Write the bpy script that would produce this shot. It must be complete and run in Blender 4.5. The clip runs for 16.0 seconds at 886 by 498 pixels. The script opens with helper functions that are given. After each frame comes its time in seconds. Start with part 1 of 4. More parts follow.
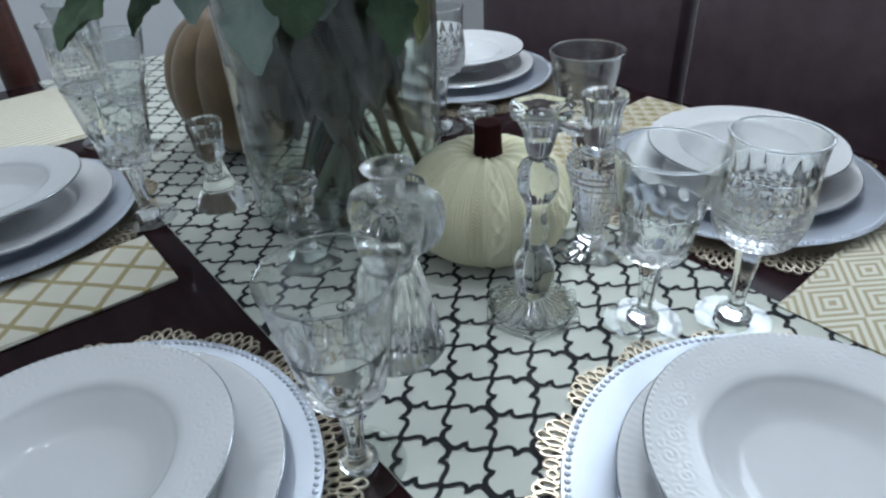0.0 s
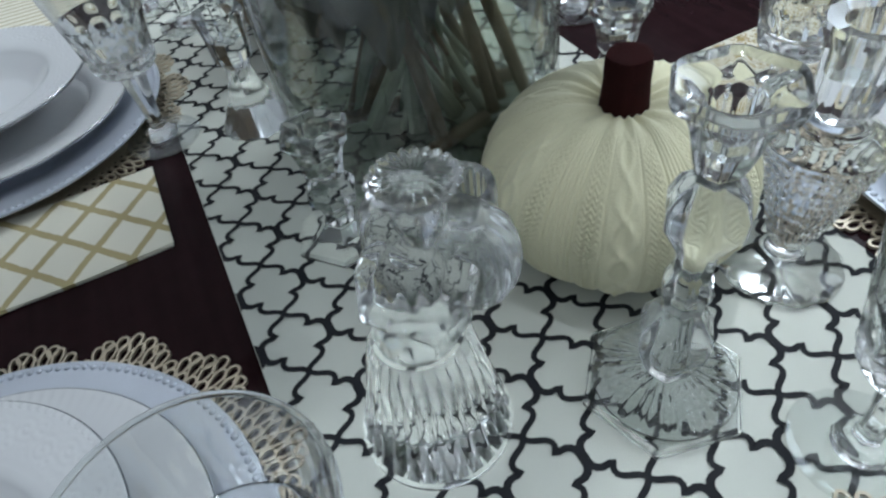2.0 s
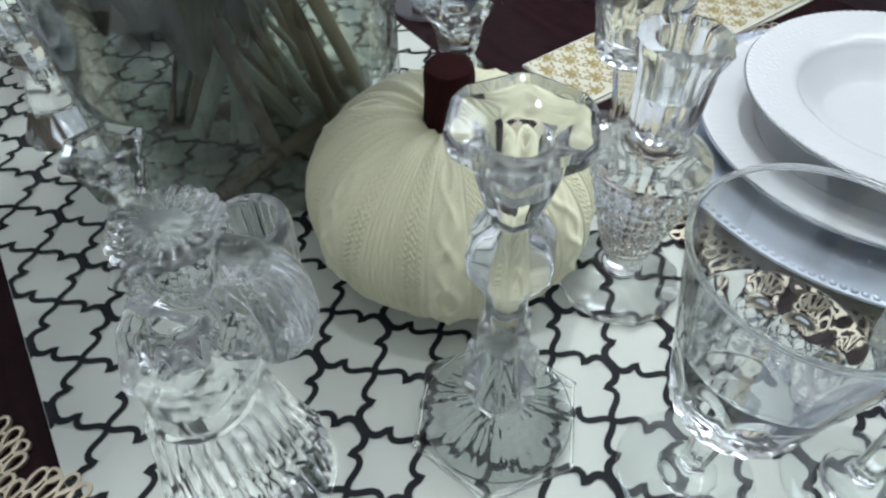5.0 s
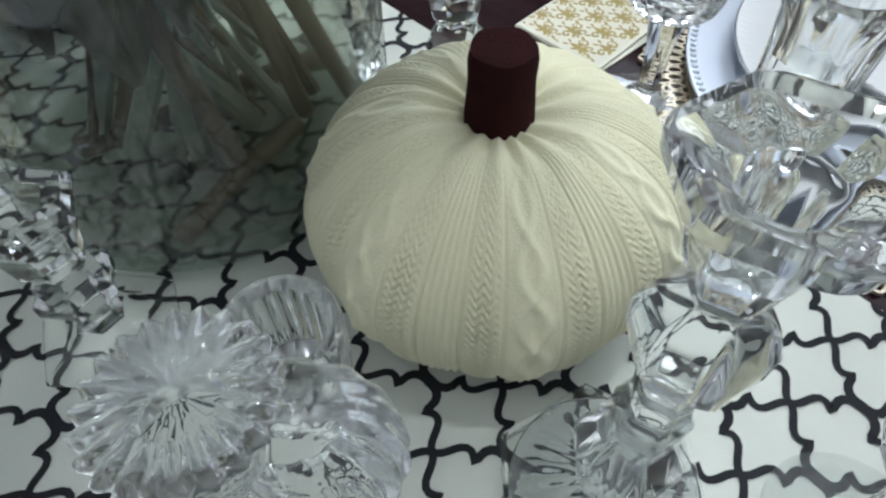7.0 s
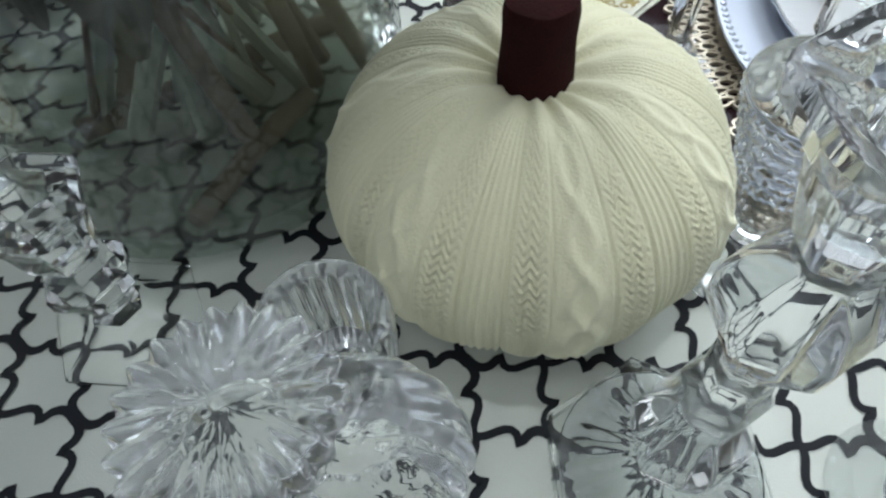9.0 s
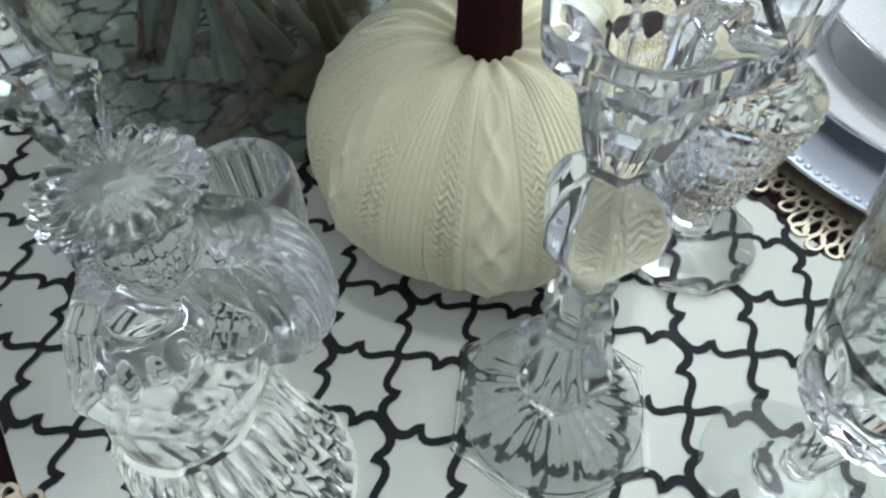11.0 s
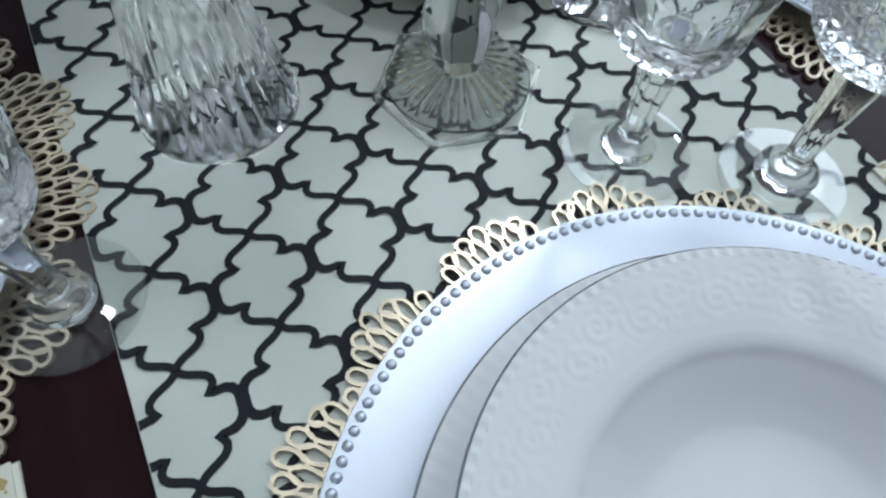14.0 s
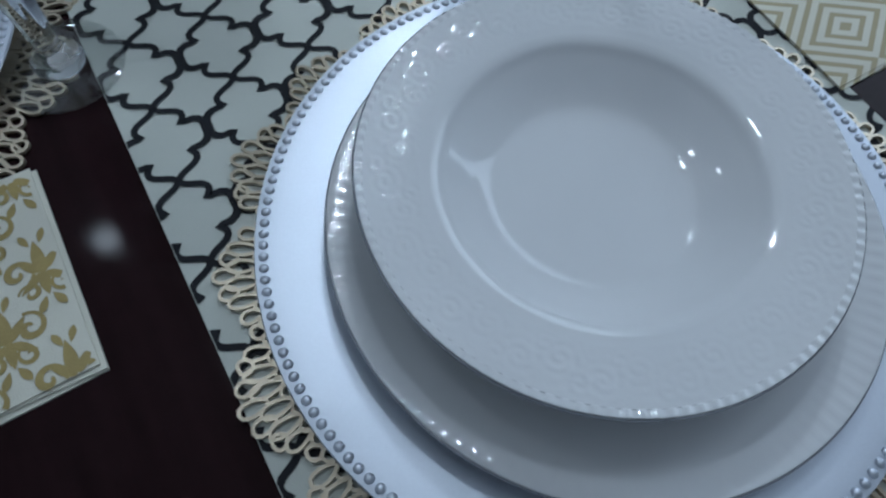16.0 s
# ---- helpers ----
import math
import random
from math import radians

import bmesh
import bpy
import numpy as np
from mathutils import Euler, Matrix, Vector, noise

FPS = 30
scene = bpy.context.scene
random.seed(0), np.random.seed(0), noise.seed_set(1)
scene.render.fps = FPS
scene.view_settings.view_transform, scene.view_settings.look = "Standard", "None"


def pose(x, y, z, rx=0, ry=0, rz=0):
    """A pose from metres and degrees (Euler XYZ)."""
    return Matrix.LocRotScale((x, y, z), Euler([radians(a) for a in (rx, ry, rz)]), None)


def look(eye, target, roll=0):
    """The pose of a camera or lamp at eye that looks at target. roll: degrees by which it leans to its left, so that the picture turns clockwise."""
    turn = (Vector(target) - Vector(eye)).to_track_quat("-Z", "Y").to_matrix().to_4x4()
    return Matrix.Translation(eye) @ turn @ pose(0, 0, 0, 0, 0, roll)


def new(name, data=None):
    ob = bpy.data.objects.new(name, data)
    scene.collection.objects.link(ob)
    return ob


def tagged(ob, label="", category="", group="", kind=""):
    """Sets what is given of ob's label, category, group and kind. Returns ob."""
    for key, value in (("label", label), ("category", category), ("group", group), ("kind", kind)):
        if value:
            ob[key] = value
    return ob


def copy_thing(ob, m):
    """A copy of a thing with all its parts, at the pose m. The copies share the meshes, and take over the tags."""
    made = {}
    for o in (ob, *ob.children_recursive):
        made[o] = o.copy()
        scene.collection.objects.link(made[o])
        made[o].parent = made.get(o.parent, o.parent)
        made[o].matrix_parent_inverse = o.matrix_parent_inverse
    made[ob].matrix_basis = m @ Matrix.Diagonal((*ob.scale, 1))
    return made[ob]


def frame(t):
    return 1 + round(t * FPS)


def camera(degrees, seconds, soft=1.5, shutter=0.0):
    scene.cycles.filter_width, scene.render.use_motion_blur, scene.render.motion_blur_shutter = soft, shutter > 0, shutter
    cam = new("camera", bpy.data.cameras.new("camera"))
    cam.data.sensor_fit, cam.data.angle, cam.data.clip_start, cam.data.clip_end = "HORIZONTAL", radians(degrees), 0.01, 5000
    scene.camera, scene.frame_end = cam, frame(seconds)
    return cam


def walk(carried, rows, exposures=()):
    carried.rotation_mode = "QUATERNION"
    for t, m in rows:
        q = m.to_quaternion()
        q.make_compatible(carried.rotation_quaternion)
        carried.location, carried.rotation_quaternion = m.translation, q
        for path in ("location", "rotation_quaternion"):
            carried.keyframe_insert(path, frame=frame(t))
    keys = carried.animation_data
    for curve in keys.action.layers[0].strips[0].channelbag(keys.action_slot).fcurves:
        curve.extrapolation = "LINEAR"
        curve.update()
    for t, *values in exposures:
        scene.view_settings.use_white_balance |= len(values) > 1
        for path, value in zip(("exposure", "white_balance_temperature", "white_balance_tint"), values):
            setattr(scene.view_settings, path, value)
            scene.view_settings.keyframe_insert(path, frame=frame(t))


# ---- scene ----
cam = camera(69.9, 16.0, soft=2.4)
PATH = [
    (0, (-0.207, -0.3, 1.135), (0.81, 1.027, 0.036), -3.0),
    (0.5, (-0.15, -0.291, 1.134), (0.65, 1.152, 0.003), -3.5),
    (1, (-0.111, -0.249, 1.122), (0.54, 1.222, -0.067), -5.9),
    (1.5, (-0.053, -0.158, 1.106), (0.502, 1.206, -0.248), -7.4),
    (2, (-0.033, -0.117, 1.09), (0.444, 1.177, -0.358), -9.2),
    (2.5, (-0.026, -0.104, 1.089), (0.365, 1.108, -0.454), -10.6),
    (3, (-0.012, -0.104, 1.087), (0.411, 1.029, -0.506), -9.6),
    (3.5, (-0.001, -0.11, 1.087), (0.506, 1.025, -0.479), -7.3),
    (4, (0.012, -0.117, 1.083), (0.61, 1.026, -0.445), -5.4),
    (4.2, (0.016, -0.118, 1.083), (0.645, 1.026, -0.432), -4.6),
    (6.5, (0.032, -0.03, 1.054), (0.83, 0.957, -0.492), -1.8),
    (7, (0.032, -0.001, 1.04), (0.85, 0.886, -0.555), -1.1),
    (7.5, (0.027, 0.017, 1.024), (0.873, 0.795, -0.612), 2.7),
    (8, (0.025, 0.024, 1.02), (0.837, 0.778, -0.645), 0.7),
    (10.5, (0.041, -0.03, 1.041), (0.755, 0.951, -0.548), -4.6),
    (11, (0.034, -0.054, 1.032), (0.704, 0.943, -0.568), -2.0),
    (11.5, (0.034, -0.071, 1.02), (0.58, 0.916, -0.631), -2.2),
    (12, (0.028, -0.095, 1.008), (0.494, 0.88, -0.674), -3.0),
    (12.5, (0.013, -0.123, 1.005), (0.422, 0.824, -0.708), -3.3),
    (13, (0.004, -0.153, 1.014), (0.412, 0.736, -0.731), -2.0),
    (13.5, (0.002, -0.18, 1.019), (0.444, 0.692, -0.725), 0.0),
    (14, (0.006, -0.204, 1.024), (0.492, 0.657, -0.714), 2.8),
    (14.5, (0.005, -0.23, 1.025), (0.525, 0.616, -0.712), 4.4),
    (15, (-0.002, -0.261, 1.024), (0.505, 0.539, -0.737), 4.8),
    (15.5, (-0.011, -0.298, 1.037), (0.464, 0.448, -0.757), 4.0),
    (16, (-0.031, -0.339, 1.047), (0.462, 0.373, -0.756), 5.1),
]
walk(cam, [(t, look(eye, target, roll)) for t, eye, target, roll in PATH], exposures=[(0.0, -0.15, 6150, 8), (1.5, -0.12, 6200, 8), (2.5, -0.05, 6350, 8), (3.5, 0.1, 6400, 8), (6.5, 0.15, 6450, 9), (8.0, 0.13, 6450, 9), (10.5, 0.23, 6450, 9), (12.0, 0.2, 6450, 9), (13.5, -0.03, 6250, 8), (14.5, -0.33, 6000, 7), (15.0, -0.45, 5850, 7), (16.0, -0.95, 5600, 6)])

# ---------------------------------------------------------------- light
ZT = 0.762           # table top
RZ = ZT + 0.0015     # runner top


def world_sky():
    w = bpy.data.worlds.new("sky")
    scene.world = w
    w.use_nodes = True
    nt = w.node_tree
    sky = nt.nodes.new("ShaderNodeTexSky")
    sky.sky_type, sky.sun_disc = "NISHITA", False
    sky.sun_elevation, sky.sun_rotation = radians(35), radians(200)
    nt.links.new(sky.outputs[0], nt.nodes["Background"].inputs[0])
    nt.nodes["Background"].inputs[1].default_value = 0.1


world_sky()


def lamp(name, kind, m, energy, color, **settings):
    data = bpy.data.lights.new(name, kind)
    data.energy, data.color = energy, color
    if "size" in settings:
        data.shape, data.size, data.size_y = "RECTANGLE", settings["size"], settings["size_y"]
    if "radius" in settings:
        data.shadow_soft_size = settings["radius"]
    ob = new(name, data)
    ob.matrix_world = m
    return ob


COOL = (0.82, 0.91, 1.0)
lamp("window_light_east", "AREA", look((1.92, 0.35, 1.75), (0.2, 0.22, 1.25)), 25, COOL, size=1.5, size_y=1.1)
for k, watts in enumerate((1.6, 4.6, 7.0, 13.2, 5.8, 1.5)):  # a ring of bulbs hanging over the middle of the table
    a = radians(172 - 60 * k)
    lamp("pendant_bulb", "POINT", pose(0.10 + 0.41 * math.cos(a), 0.45 + 0.41 * math.sin(a), 1.70), watts, (0.90, 0.96, 1.0), radius=0.026)

# ---------------------------------------------------------------- materials


def material(name, color, rough=0.5, metal=0.0, vary=0.12, scale=30.0, fine=300.0, bump=0.0, bump_scale=400.0, coat=0.0, color2=None, spec=0.5, sheen=0.0, aniso=None):
    m = bpy.data.materials.new(name)
    m.use_nodes = True
    nt = m.node_tree
    b = nt.nodes["Principled BSDF"]
    b.inputs["Roughness"].default_value = rough
    b.inputs["Metallic"].default_value = metal
    b.inputs["Specular IOR Level"].default_value = spec
    b.inputs["Coat Weight"].default_value = coat
    b.inputs["Coat Roughness"].default_value = 0.08
    b.inputs["Sheen Weight"].default_value = sheen
    tc = nt.nodes.new("ShaderNodeTexCoord")
    n1, n2 = nt.nodes.new("ShaderNodeTexNoise"), nt.nodes.new("ShaderNodeTexNoise")
    n1.inputs["Scale"].default_value, n2.inputs["Scale"].default_value = scale, fine
    n1.inputs["Detail"].default_value = 4
    for n in (n1, n2):
        nt.links.new(tc.outputs["Object"], n.inputs["Vector"])
    if aniso:
        mp = nt.nodes.new("ShaderNodeMapping")
        mp.inputs["Scale"].default_value = aniso
        nt.links.new(tc.outputs["Object"], mp.inputs["Vector"])
        nt.links.new(mp.outputs[0], n1.inputs["Vector"])
    add = nt.nodes.new("ShaderNodeMath")
    add.operation = "MULTIPLY_ADD"
    nt.links.new(n2.outputs["Fac"], add.inputs[0])
    add.inputs[1].default_value = 0.4
    nt.links.new(n1.outputs["Fac"], add.inputs[2])
    mix = nt.nodes.new("ShaderNodeMix")
    mix.data_type = "RGBA"
    ramp = nt.nodes.new("ShaderNodeMapRange")
    ramp.inputs["From Min"].default_value, ramp.inputs["From Max"].default_value = 0.4, 1.0
    nt.links.new(add.outputs[0], ramp.inputs["Value"])
    nt.links.new(ramp.outputs[0], mix.inputs["Factor"])
    c2 = color2 or tuple(min(1.0, c * (1 + vary)) for c in color)
    c1 = color if color2 else tuple(c * (1 - vary) for c in color)
    mix.inputs["A"].default_value, mix.inputs["B"].default_value = (*c1, 1), (*c2, 1)
    nt.links.new(mix.outputs["Result"], b.inputs["Base Color"])
    rr = nt.nodes.new("ShaderNodeMapRange")
    rr.inputs["To Min"].default_value, rr.inputs["To Max"].default_value = max(0.0, rough * 0.85), min(1.0, rough * 1.2)
    nt.links.new(n1.outputs["Fac"], rr.inputs["Value"])
    nt.links.new(rr.outputs[0], b.inputs["Roughness"])
    if bump:
        bp = nt.nodes.new("ShaderNodeBump")
        n3 = nt.nodes.new("ShaderNodeTexNoise")
        n3.inputs["Scale"].default_value, n3.inputs["Detail"].default_value = bump_scale, 3
        nt.links.new(tc.outputs["Object"], n3.inputs["Vector"])
        bp.inputs["Strength"].default_value, bp.inputs["Distance"].default_value = bump, 0.001
        nt.links.new(n3.outputs["Fac"], bp.inputs["Height"])
        nt.links.new(bp.outputs[0], b.inputs["Normal"])
    return m


def glass_material(name, color, ior, clear):
    m = bpy.data.materials.new(name)
    m.use_nodes = True
    b = m.node_tree.nodes["Principled BSDF"]
    b.inputs["Base Color"].default_value = (*color, 1)
    b.inputs["Transmission Weight"].default_value = clear
    b.inputs["IOR"].default_value, b.inputs["Roughness"].default_value = ior, 0.0
    return m


def thin_glass(name, color, bump=0.0):
    """A thin wall of clear glass: it lets light straight through and shines more at a slant."""
    m = bpy.data.materials.new(name)
    m.use_nodes = True
    nt = m.node_tree
    nt.nodes.remove(nt.nodes["Principled BSDF"])
    clear, gloss, mix, fr, slant = (nt.nodes.new("ShaderNode" + k) for k in ("BsdfTransparent", "BsdfGlossy", "MixShader", "LayerWeight", "Math"))
    clear.inputs["Color"].default_value = (*color, 1)
    gloss.inputs["Roughness"].default_value = 0.01
    fr.inputs["Blend"].default_value = 0.5
    slant.operation = "POWER"
    slant.inputs[1].default_value = 2.6
    amount = nt.nodes.new("ShaderNodeMapRange")
    amount.inputs["To Min"].default_value, amount.inputs["To Max"].default_value = 0.07, 0.9
    nt.links.new(fr.outputs["Facing"], slant.inputs[0])
    nt.links.new(slant.outputs[0], amount.inputs["Value"])
    nt.links.new(amount.outputs[0], mix.inputs[0])
    nt.links.new(clear.outputs[0], mix.inputs[1])
    nt.links.new(gloss.outputs[0], mix.inputs[2])
    nt.links.new(mix.outputs[0], nt.nodes["Material Output"].inputs["Surface"])
    if bump:
        tc, n3, bp = nt.nodes.new("ShaderNodeTexCoord"), nt.nodes.new("ShaderNodeTexNoise"), nt.nodes.new("ShaderNodeBump")
        n3.inputs["Scale"].default_value = 25
        nt.links.new(tc.outputs["Object"], n3.inputs["Vector"])
        bp.inputs["Strength"].default_value, bp.inputs["Distance"].default_value = bump, 0.003
        nt.links.new(n3.outputs["Fac"], bp.inputs["Height"])
        nt.links.new(bp.outputs[0], gloss.inputs["Normal"])
        nt.links.new(bp.outputs[0], fr.inputs["Normal"])
    return m


WOOD = material("dark_table_wood", (0.013, 0.006, 0.007), 0.075, scale=6, fine=90, color2=(0.024, 0.011, 0.013), spec=0.06, aniso=(14, 1.2, 14))
CHAIR_WOOD = material("dark_chair_wood", (0.03, 0.010, 0.007), 0.3, scale=8, fine=80, color2=(0.06, 0.02, 0.014), aniso=(3, 3, 20))
LEATHER = material("dark_leather", (0.075, 0.050, 0.062), 0.40, vary=0.25, scale=25, bump=0.25, bump_scale=350)
CLOTH = material("ivory_cloth", (0.58, 0.60, 0.55), 0.85, vary=0.04, scale=14, fine=900, bump=0.25, bump_scale=1400, sheen=0.1)
INK = material("black_print", (0.007, 0.008, 0.012), 0.85, vary=0.2, scale=60, fine=900, bump=0.2, bump_scale=1400)
PORCELAIN = material("white_porcelain", (0.70, 0.71, 0.73), 0.04, vary=0.02, scale=12, fine=60, bump=0.03, bump_scale=60)
RELIEF = material("embossed_porcelain", (0.70, 0.71, 0.73), 0.03, vary=0.02, scale=12, fine=60, bump=0.12, bump_scale=300)
SILVER = material("brushed_silver_charger", (0.62, 0.66, 0.74), 0.46, metal=0.85, vary=0.05, scale=30, fine=700, bump=0.06, bump_scale=900)
PLATINUM = material("platinum_line", (0.42, 0.43, 0.46), 0.22, metal=0.9, vary=0.1, scale=60, fine=400)
GOLD = material("pale_gold_lace", (0.60, 0.52, 0.40), 0.32, metal=0.75, vary=0.12, scale=60, fine=600, bump=0.1, bump_scale=700)
KNIT = material("cream_knit", (0.76, 0.73, 0.51), 0.9, vary=0.06, scale=30, fine=900, bump=0.5, bump_scale=900, sheen=0.2)
FELT = material("dark_red_felt", (0.034, 0.009, 0.009), 0.95, spec=0.1, vary=0.25, scale=80, fine=900, bump=0.5, bump_scale=900)
BROWN_VELVET = material("brown_velvet", (0.20, 0.135, 0.075), 0.8, vary=0.25, scale=30, fine=400, bump=0.3, bump_scale=500, sheen=0.3)
STEM = material("brown_stem", (0.11, 0.07, 0.04), 0.7, vary=0.35, scale=60, fine=300, bump=0.4, bump_scale=200)
PALE_STEM = material("pale_green_stem", (0.24, 0.27, 0.21), 0.6, vary=0.2, scale=50, fine=300)
LEAF = material("grey_green_leaf", (0.045, 0.085, 0.045), 0.7, vary=0.3, scale=30, fine=300, bump=0.5, bump_scale=250, color2=(0.10, 0.16, 0.09))
LEAF_PALE = material("pale_downy_leaf", (0.30, 0.38, 0.33), 0.85, vary=0.15, scale=30, fine=300, bump=0.5, bump_scale=250, sheen=0.4)
LEAF_DRY = material("dull_brown_leaf", (0.055, 0.055, 0.040), 0.75, vary=0.3, scale=30, fine=300, bump=0.5, bump_scale=250, color2=(0.12, 0.11, 0.085))
LEAF_YELLOW = material("yellow_green_leaf", (0.42, 0.44, 0.14), 0.6, vary=0.15, scale=40, fine=300)
WALL = material("painted_wall", (0.70, 0.73, 0.76), 0.85, vary=0.03, scale=2, fine=60, bump=0.05, bump_scale=200)
CEIL = material("white_ceiling", (0.82, 0.82, 0.82), 0.9, vary=0.02, scale=2, fine=60, bump=0.05, bump_scale=150)
FLOOR = material("floor_wood", (0.16, 0.09, 0.05), 0.35, scale=4, fine=60, color2=(0.24, 0.14, 0.08), aniso=(1.5, 18, 1.5))
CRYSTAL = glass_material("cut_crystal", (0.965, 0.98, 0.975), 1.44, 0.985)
THIN_GLASS = thin_glass("thin_clear_glass", (0.972, 0.982, 0.980))
# Vase tint is darkened to stand in for leaf shade inside it
VASE_GLASS = thin_glass("vase_glass", (0.87, 0.90, 0.875), bump=0.35)

# ---------------------------------------------------------------- helpers


def part(name, bm, mat, parent=None, label="", smooth=True, m=None):
    me = bpy.data.meshes.new(name)
    bm.normal_update()
    bm.to_mesh(me)
    bm.free()
    me.materials.append(mat)
    if smooth:
        sharp_edges(me)
        me.polygons.foreach_set("use_smooth", [True] * len(me.polygons))
    ob = new(name, me)
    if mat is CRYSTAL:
        ob.visible_shadow = False  # crystal casts no shadow here, so the cloth beneath stays fully lit
    if m is not None:
        ob.matrix_world = m
    if parent:
        ob.parent = parent
    if label:
        tagged(ob, label)
    return ob


def sharp_edges(me, limit=38):
    """Keeps creases crisp on a smooth-shaded mesh."""
    b = bmesh.new()
    b.from_mesh(me)
    for e in b.edges:
        if len(e.link_faces) == 2:
            e.smooth = e.calc_face_angle(0.0) < radians(limit)
    b.to_mesh(me)
    b.free()


def thing(name, m, label, category, group="", kind=""):
    ob = new(name)
    ob.empty_display_size = 0.02
    ob.matrix_world = m
    return tagged(ob, label, category, group, kind)


def lathe(profile, n=48, shape=None, closed=False, bm=None, turn=0.0):
    """Turns (radius, height) pairs round z; shape(angle, i, r, z) may change the radius."""
    bm = bm or bmesh.new()
    rings = []
    for i, (r, z) in enumerate(profile):
        if r < 1e-6:
            rings.append([bm.verts.new((0, 0, z))])
        else:
            ring = []
            for k in range(n):
                a = 2 * math.pi * k / n + turn
                q = shape(a, i, r, z) if shape else r
                ring.append(bm.verts.new((q * math.cos(a), q * math.sin(a), z)))
            rings.append(ring)
    pairs = list(zip(rings, rings[1:])) + ([(rings[-1], rings[0])] if closed else [])
    for a, b in pairs:
        for k in range(n):
            j = (k + 1) % n
            if len(a) == 1 and len(b) == 1:
                continue
            if len(a) == 1:
                bm.faces.new((a[0], b[j], b[k]))
            elif len(b) == 1:
                bm.faces.new((a[k], a[j], b[0]))
            else:
                bm.faces.new((a[k], a[j], b[j], b[k]))
    return bm


def box(bm, x0, y0, z0, x1, y1, z1, bevel=0.0):
    r = bmesh.ops.create_cube(bm, size=1, matrix=Matrix.Translation(((x0 + x1) / 2, (y0 + y1) / 2, (z0 + z1) / 2)) @ Matrix.Diagonal((x1 - x0, y1 - y0, z1 - z0, 1)))
    if bevel:
        es = list({e for v in r["verts"] for e in v.link_edges})
        bmesh.ops.bevel(bm, geom=es, offset=bevel, segments=2, affect="EDGES", profile=0.5)
    return bm


def tube(bm, points, radii, n=8):
    """A round tube along points with a radius at each."""
    rings = []
    pts = [Vector(p) for p in points]
    for i, p in enumerate(pts):
        d = (pts[min(i + 1, len(pts) - 1)] - pts[max(i - 1, 0)]).normalized()
        u = d.orthogonal().normalized() if i == 0 else (rings[-1][1] - d * d.dot(rings[-1][1])).normalized()
        v = d.cross(u)
        r = radii[i] if hasattr(radii, "__len__") else radii
        rings.append(([bm.verts.new(p + r * (math.cos(2 * math.pi * k / n) * u + math.sin(2 * math.pi * k / n) * v)) for k in range(n)], u))
    for (a, _), (b, _) in zip(rings, rings[1:]):
        for k in range(n):
            bm.faces.new((a[k], a[(k + 1) % n], b[(k + 1) % n], b[k]))
    bm.faces.new(list(reversed(rings[0][0])))
    bm.faces.new(rings[-1][0])
    return bm


def smooth_profile(points, steps=5):
    """Catmull-Rom through (radius, height) pairs."""
    p = [points[0], *points, points[-1]]
    out = []
    for i in range(1, len(p) - 2):
        for s in range(steps):
            t = s / steps
            q = []
            for a in range(2):
                p0, p1, p2, p3 = (p[i + k][a] for k in (-1, 0, 1, 2))
                q.append(0.5 * (2 * p1 + (p2 - p0) * t + (2 * p0 - 5 * p1 + 4 * p2 - p3) * t * t + (3 * p1 - p0 - 3 * p2 + p3) * t ** 3))
            out.append((max(q[0], 0.0), q[1]))
    out.append(points[-1])
    return out


# ---------------------------------------------------------------- room
X0, X1, Y0, Y1, ZC = -2.0, 1.95, -2.2, 2.6, 2.6
bm = box(bmesh.new(), X0 - 0.1, Y0 - 0.1, -0.1, X1 + 0.1, Y1 + 0.1, 0)
tagged(part("floor", bm, FLOOR, smooth=False), "brown wooden floor under the dining table", "floor", kind="structure")
bm = box(bmesh.new(), X0 - 0.1, Y0 - 0.1, ZC, X1 + 0.1, Y1 + 0.1, ZC + 0.1)
tagged(part("ceiling", bm, CEIL, smooth=False), "plain white painted ceiling", "ceiling", kind="structure")


def wall_with_window(name, along, at, thick, lo, hi, w0, w1, z0=0.9, z1=2.2):
    bm = bmesh.new()
    for a0, a1, b0, b1 in ((lo, w0, 0, ZC), (w1, hi, 0, ZC), (w0, w1, 0, z0), (w0, w1, z1, ZC)):
        if along == "y":
            box(bm, min(at, at + thick), a0, b0, max(at, at + thick), a1, b1)
        else:
            box(bm, a0, min(at, at + thick), b0, a1, max(at, at + thick), b1)
    return tagged(part(name, bm, WALL, smooth=False), "pale grey painted wall with a window opening", "wall", kind="structure")


wall_with_window("wall_east", "y", X1, 0.12, Y0, Y1, -0.45, 1.15, 1.15, 2.35)
bm = box(bmesh.new(), X0, Y0 - 0.12, 0, X1, Y0, ZC)
tagged(part("wall_south", bm, WALL, smooth=False), "plain pale grey painted wall", "wall", kind="structure")
bm = box(bmesh.new(), X0 - 0.12, Y0, 0, X0, Y1, ZC)
tagged(part("wall_west", bm, WALL, smooth=False), "plain pale grey painted wall", "wall", kind="structure")
bm = box(bmesh.new(), X0, Y1, 0, X1, Y1 + 0.12, ZC)
tagged(part("wall_north", bm, WALL, smooth=False), "plain pale grey painted wall", "wall", kind="structure")

# ---------------------------------------------------------------- table
TX0, TX1, TY0, TY1 = -0.45, 0.685, -0.46, 1.145
table = thing("dining_table", pose(0.12, 0.34, 0), "dark espresso-stained wooden dining table with a glossy top", "table")


def at_table(bm):
    bmesh.ops.translate(bm, verts=bm.verts, vec=(-0.12, -0.34, 0))
    return bm


